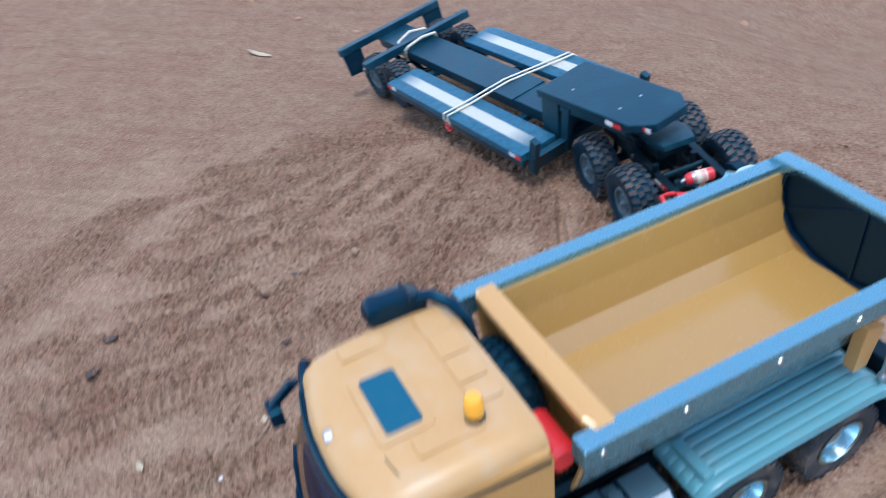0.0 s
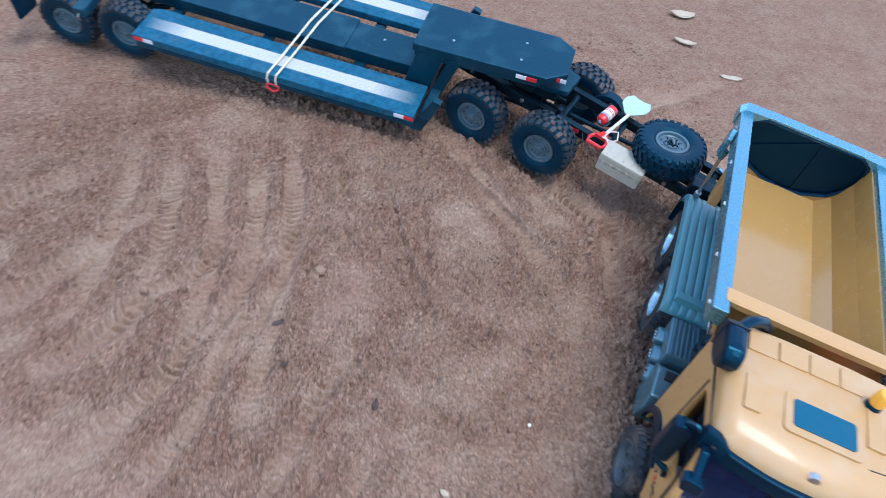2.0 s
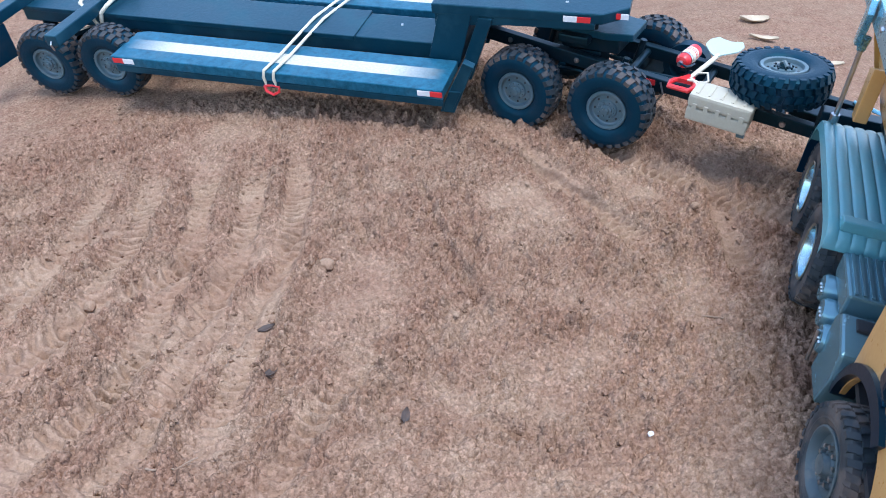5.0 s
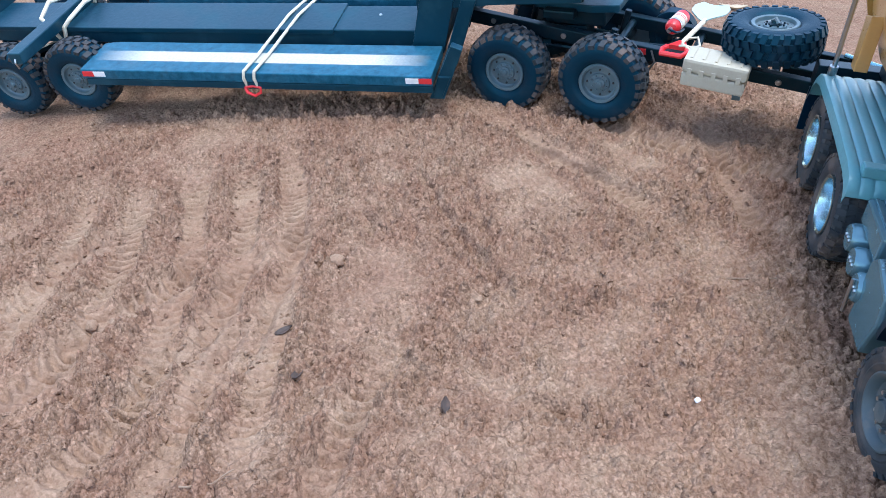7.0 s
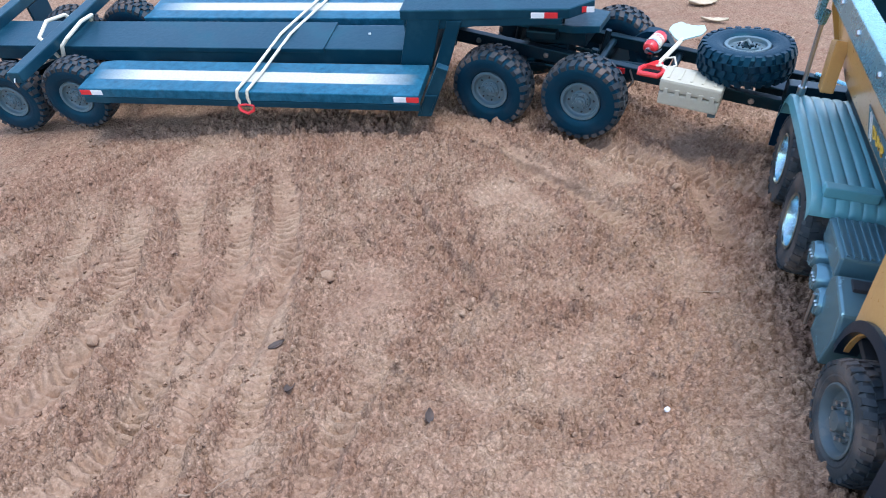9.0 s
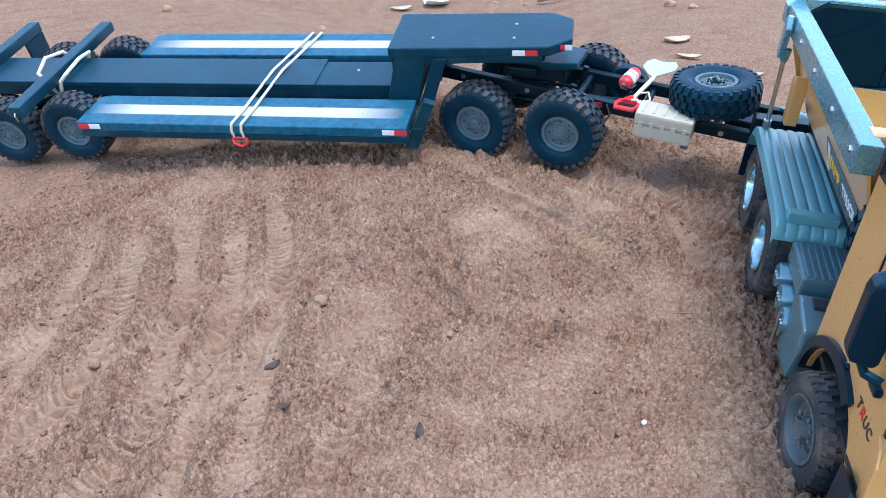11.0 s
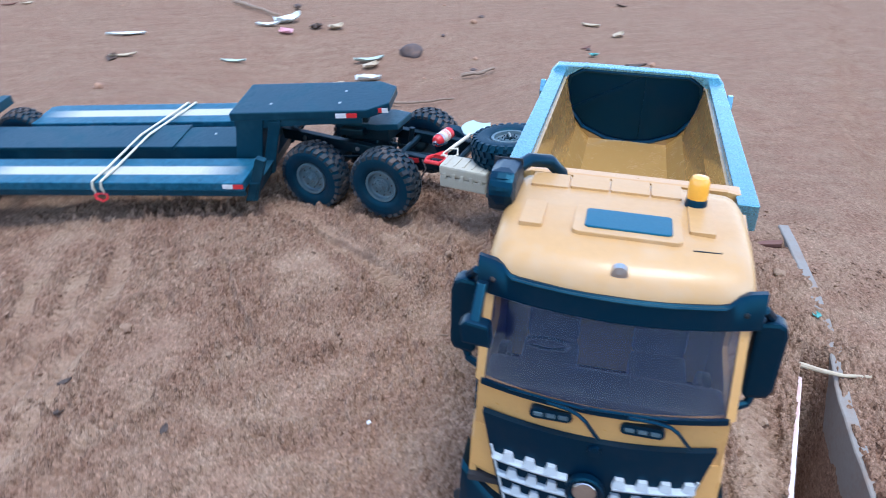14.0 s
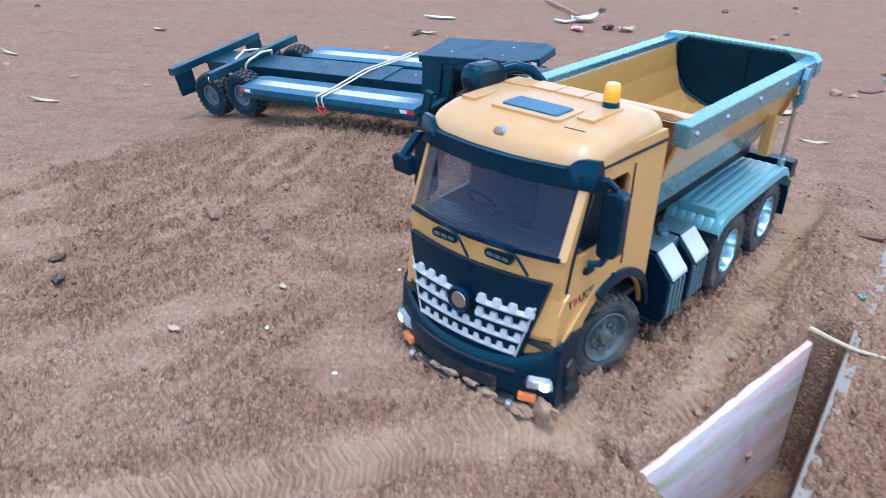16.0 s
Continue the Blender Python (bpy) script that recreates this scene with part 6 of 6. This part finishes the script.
leaf(-0.272, 0.549, 0.016, 0.010, 40, LEAF_DARK, "dead_leaf", "dark crumpled leaf scrap on the earth", group="dark leaf scraps")
leaf(-0.255, 0.500, 0.018, 0.011, 100, LEAF_DARK, "dead_leaf", "dark crumpled leaf scrap on the earth", group="dark leaf scraps")
leaf(-0.067, 0.492, 0.009, 0.0055, 120, LEAF, "pale_husk", "small pale husk lying on the earth", "husk")
leaf(-0.144, 0.417, 0.014, 0.006, 140, LEAF, "pale_husk", "small pale husk lying on the earth", "husk")
twig([(0.100, 0.620), (0.125, 0.608), (0.150, 0.590), (0.178, 0.574)], 0.0007)
twig([(-0.184, 0.514), (-0.182, 0.500), (-0.192, 0.488), (-0.194, 0.479)], 0.0011)
twig([(-0.060, 0.488), (-0.062, 0.468), (-0.072, 0.452)], 0.0006)
twig([(-0.226, 0.606), (-0.212, 0.600), (-0.200, 0.603)], 0.0006)
rope = thing("root_stem", pose(0, 0, 0), "pale bent root lying over the board edge", "root")
part("stem", tube([(0.366, 0.430, 0.004), (0.376, 0.421, 0.004), (0.386, 0.412, 0.0035), (0.398, 0.401, 0.0), (0.414, 0.390, -0.004), (0.440, 0.376, -0.006), (0.470, 0.362, -0.006)], [0.0022, 0.0026, 0.0024, 0.0020, 0.0017, 0.0015, 0.0012], 8), LEAF, rope, smooth=True)

# farther off
leaf(0.785, 1.186, 0.054, 0.022, 165, LEAF, "fallen_leaf", "pale dry leaf on the earth", group="pale dry leaves")
leaf(0.711, 1.095, 0.044, 0.015, 150, LEAF, "fallen_leaf", "pale dry leaf on the earth", group="pale dry leaves")
leaf(0.731, 0.990, 0.044, 0.014, 160, LEAF, "fallen_leaf", "pale dry leaf on the earth", group="pale dry leaves")
leaf(0.880, 2.135, 0.108, 0.032, 10, LEAF_GREEN, "fallen_leaf", "grey-green dry leaf on the earth", group="pale dry leaves")
leaf(0.860, 2.085, 0.072, 0.036, 30, LEAF, "fallen_leaf", "yellowish dry leaf on the earth", group="pale dry leaves")
leaf(0.800, 1.985, 0.079, 0.054, 5, PLASTIC_SCRAP, "plastic_scrap", "pale green plastic scrap on the earth", "scrap", 0.1)
leaf(0.695, 1.985, 0.058, 0.022, 170, LEAF, "fallen_leaf", "pale dry leaf on the earth", group="pale dry leaves")
leaf(0.507, 2.231, 0.072, 0.022, 140, LEAF_GREEN, "fallen_leaf", "grey-green dry leaf on the earth", group="pale dry leaves")
leaf(0.858, 2.690, 0.115, 0.065, 20, PLASTIC_SCRAP, "plastic_scrap", "crumpled white plastic scrap on the earth", "scrap", 0.5)
leaf(0.770, 2.650, 0.079, 0.036, 160, PLASTIC_SCRAP, "plastic_scrap", "crumpled white plastic scrap on the earth", "scrap", 0.4)
leaf(0.780, 2.515, 0.065, 0.043, 100, PINK, "paper_scrap", "faded pink scrap on the earth", "scrap", 0.3)
leaf(0.905, 2.560, 0.058, 0.043, 60, LEAF_DARK, "dead_leaf", "dark crumpled leaf scrap on the earth", group="dark leaf scraps")
leaf(0.961, 2.525, 0.065, 0.043, 20, LEAF, "fallen_leaf", "cream dry leaf curled on the earth", group="pale dry leaves", curl=0.5)
leaf(0.316, 2.654, 0.115, 0.029, 175, PLASTIC_SCRAP, "plastic_scrap", "pale strip of plastic on the earth", "scrap", 0.1)
leaf(0.240, 2.325, 0.079, 0.022, 20, LEAF, "fallen_leaf", "pale dry leaf on the earth", group="pale dry leaves")
leaf(0.205, 2.30, 0.050, 0.029, 60, LEAF_DARK, "dead_leaf", "dark crumpled leaf scrap on the earth", group="dark leaf scraps")
leaf(1.816, 2.211, 0.072, 0.032, 110, LEAF, "fallen_leaf", "pale dry leaf on the earth", group="pale dry leaves")
leaf(1.769, 2.021, 0.065, 0.036, 20, LEAF, "fallen_leaf", "pale dry leaf on the earth", group="pale dry leaves")
leaf(1.434, 1.783, 0.036, 0.029, 20, TEAL, "plastic_scrap", "small teal plastic scrap on the earth", "scrap")
leaf(0.448, 0.443, 0.010, 0.008, 40, TEAL, "plastic_scrap", "small teal plastic scrap on the earth", "scrap")
twig([(0.82, 3.12), (0.84, 2.95), (0.86, 2.79)], 0.008, "stick", "brown stick lying on the earth")
twig([(0.70, 1.80), (0.745, 1.755), (0.80, 1.66), (0.84, 1.62)], 0.004, "stick", "pale stick lying on the earth")
twig([(1.00, 1.83), (1.05, 1.80), (1.10, 1.82)], 0.006, "stick", "pale stick lying on the earth")
pebble(1.02, 2.13, 0.035, DARK_STONE, "dark_stone", "dark rough stone on the earth")
pebble(1.075, 1.469, 0.014, STONE)
rnd = random.Random(11)
for k in range(70):
    a, d = rnd.uniform(-0.75, 0.75), rnd.uniform(1.3, 4.5)
    x, y = 0.35 + d * math.sin(a), 0.3 + d * math.cos(a)
    if y < 1.45 and x < 0.4:
        continue
    if rnd.random() < 0.75:
        pebble(x, y, rnd.uniform(0.004, 0.014), STONE if rnd.random() < 0.7 else DARK_STONE)
    else:
        leaf(x, y, rnd.uniform(0.03, 0.07), rnd.uniform(0.012, 0.03), rnd.uniform(0, 360), rnd.choice((LEAF, LEAF_DARK, STAINED)), "dead_leaf", "small dry leaf scrap on the earth", group="small leaf scraps")
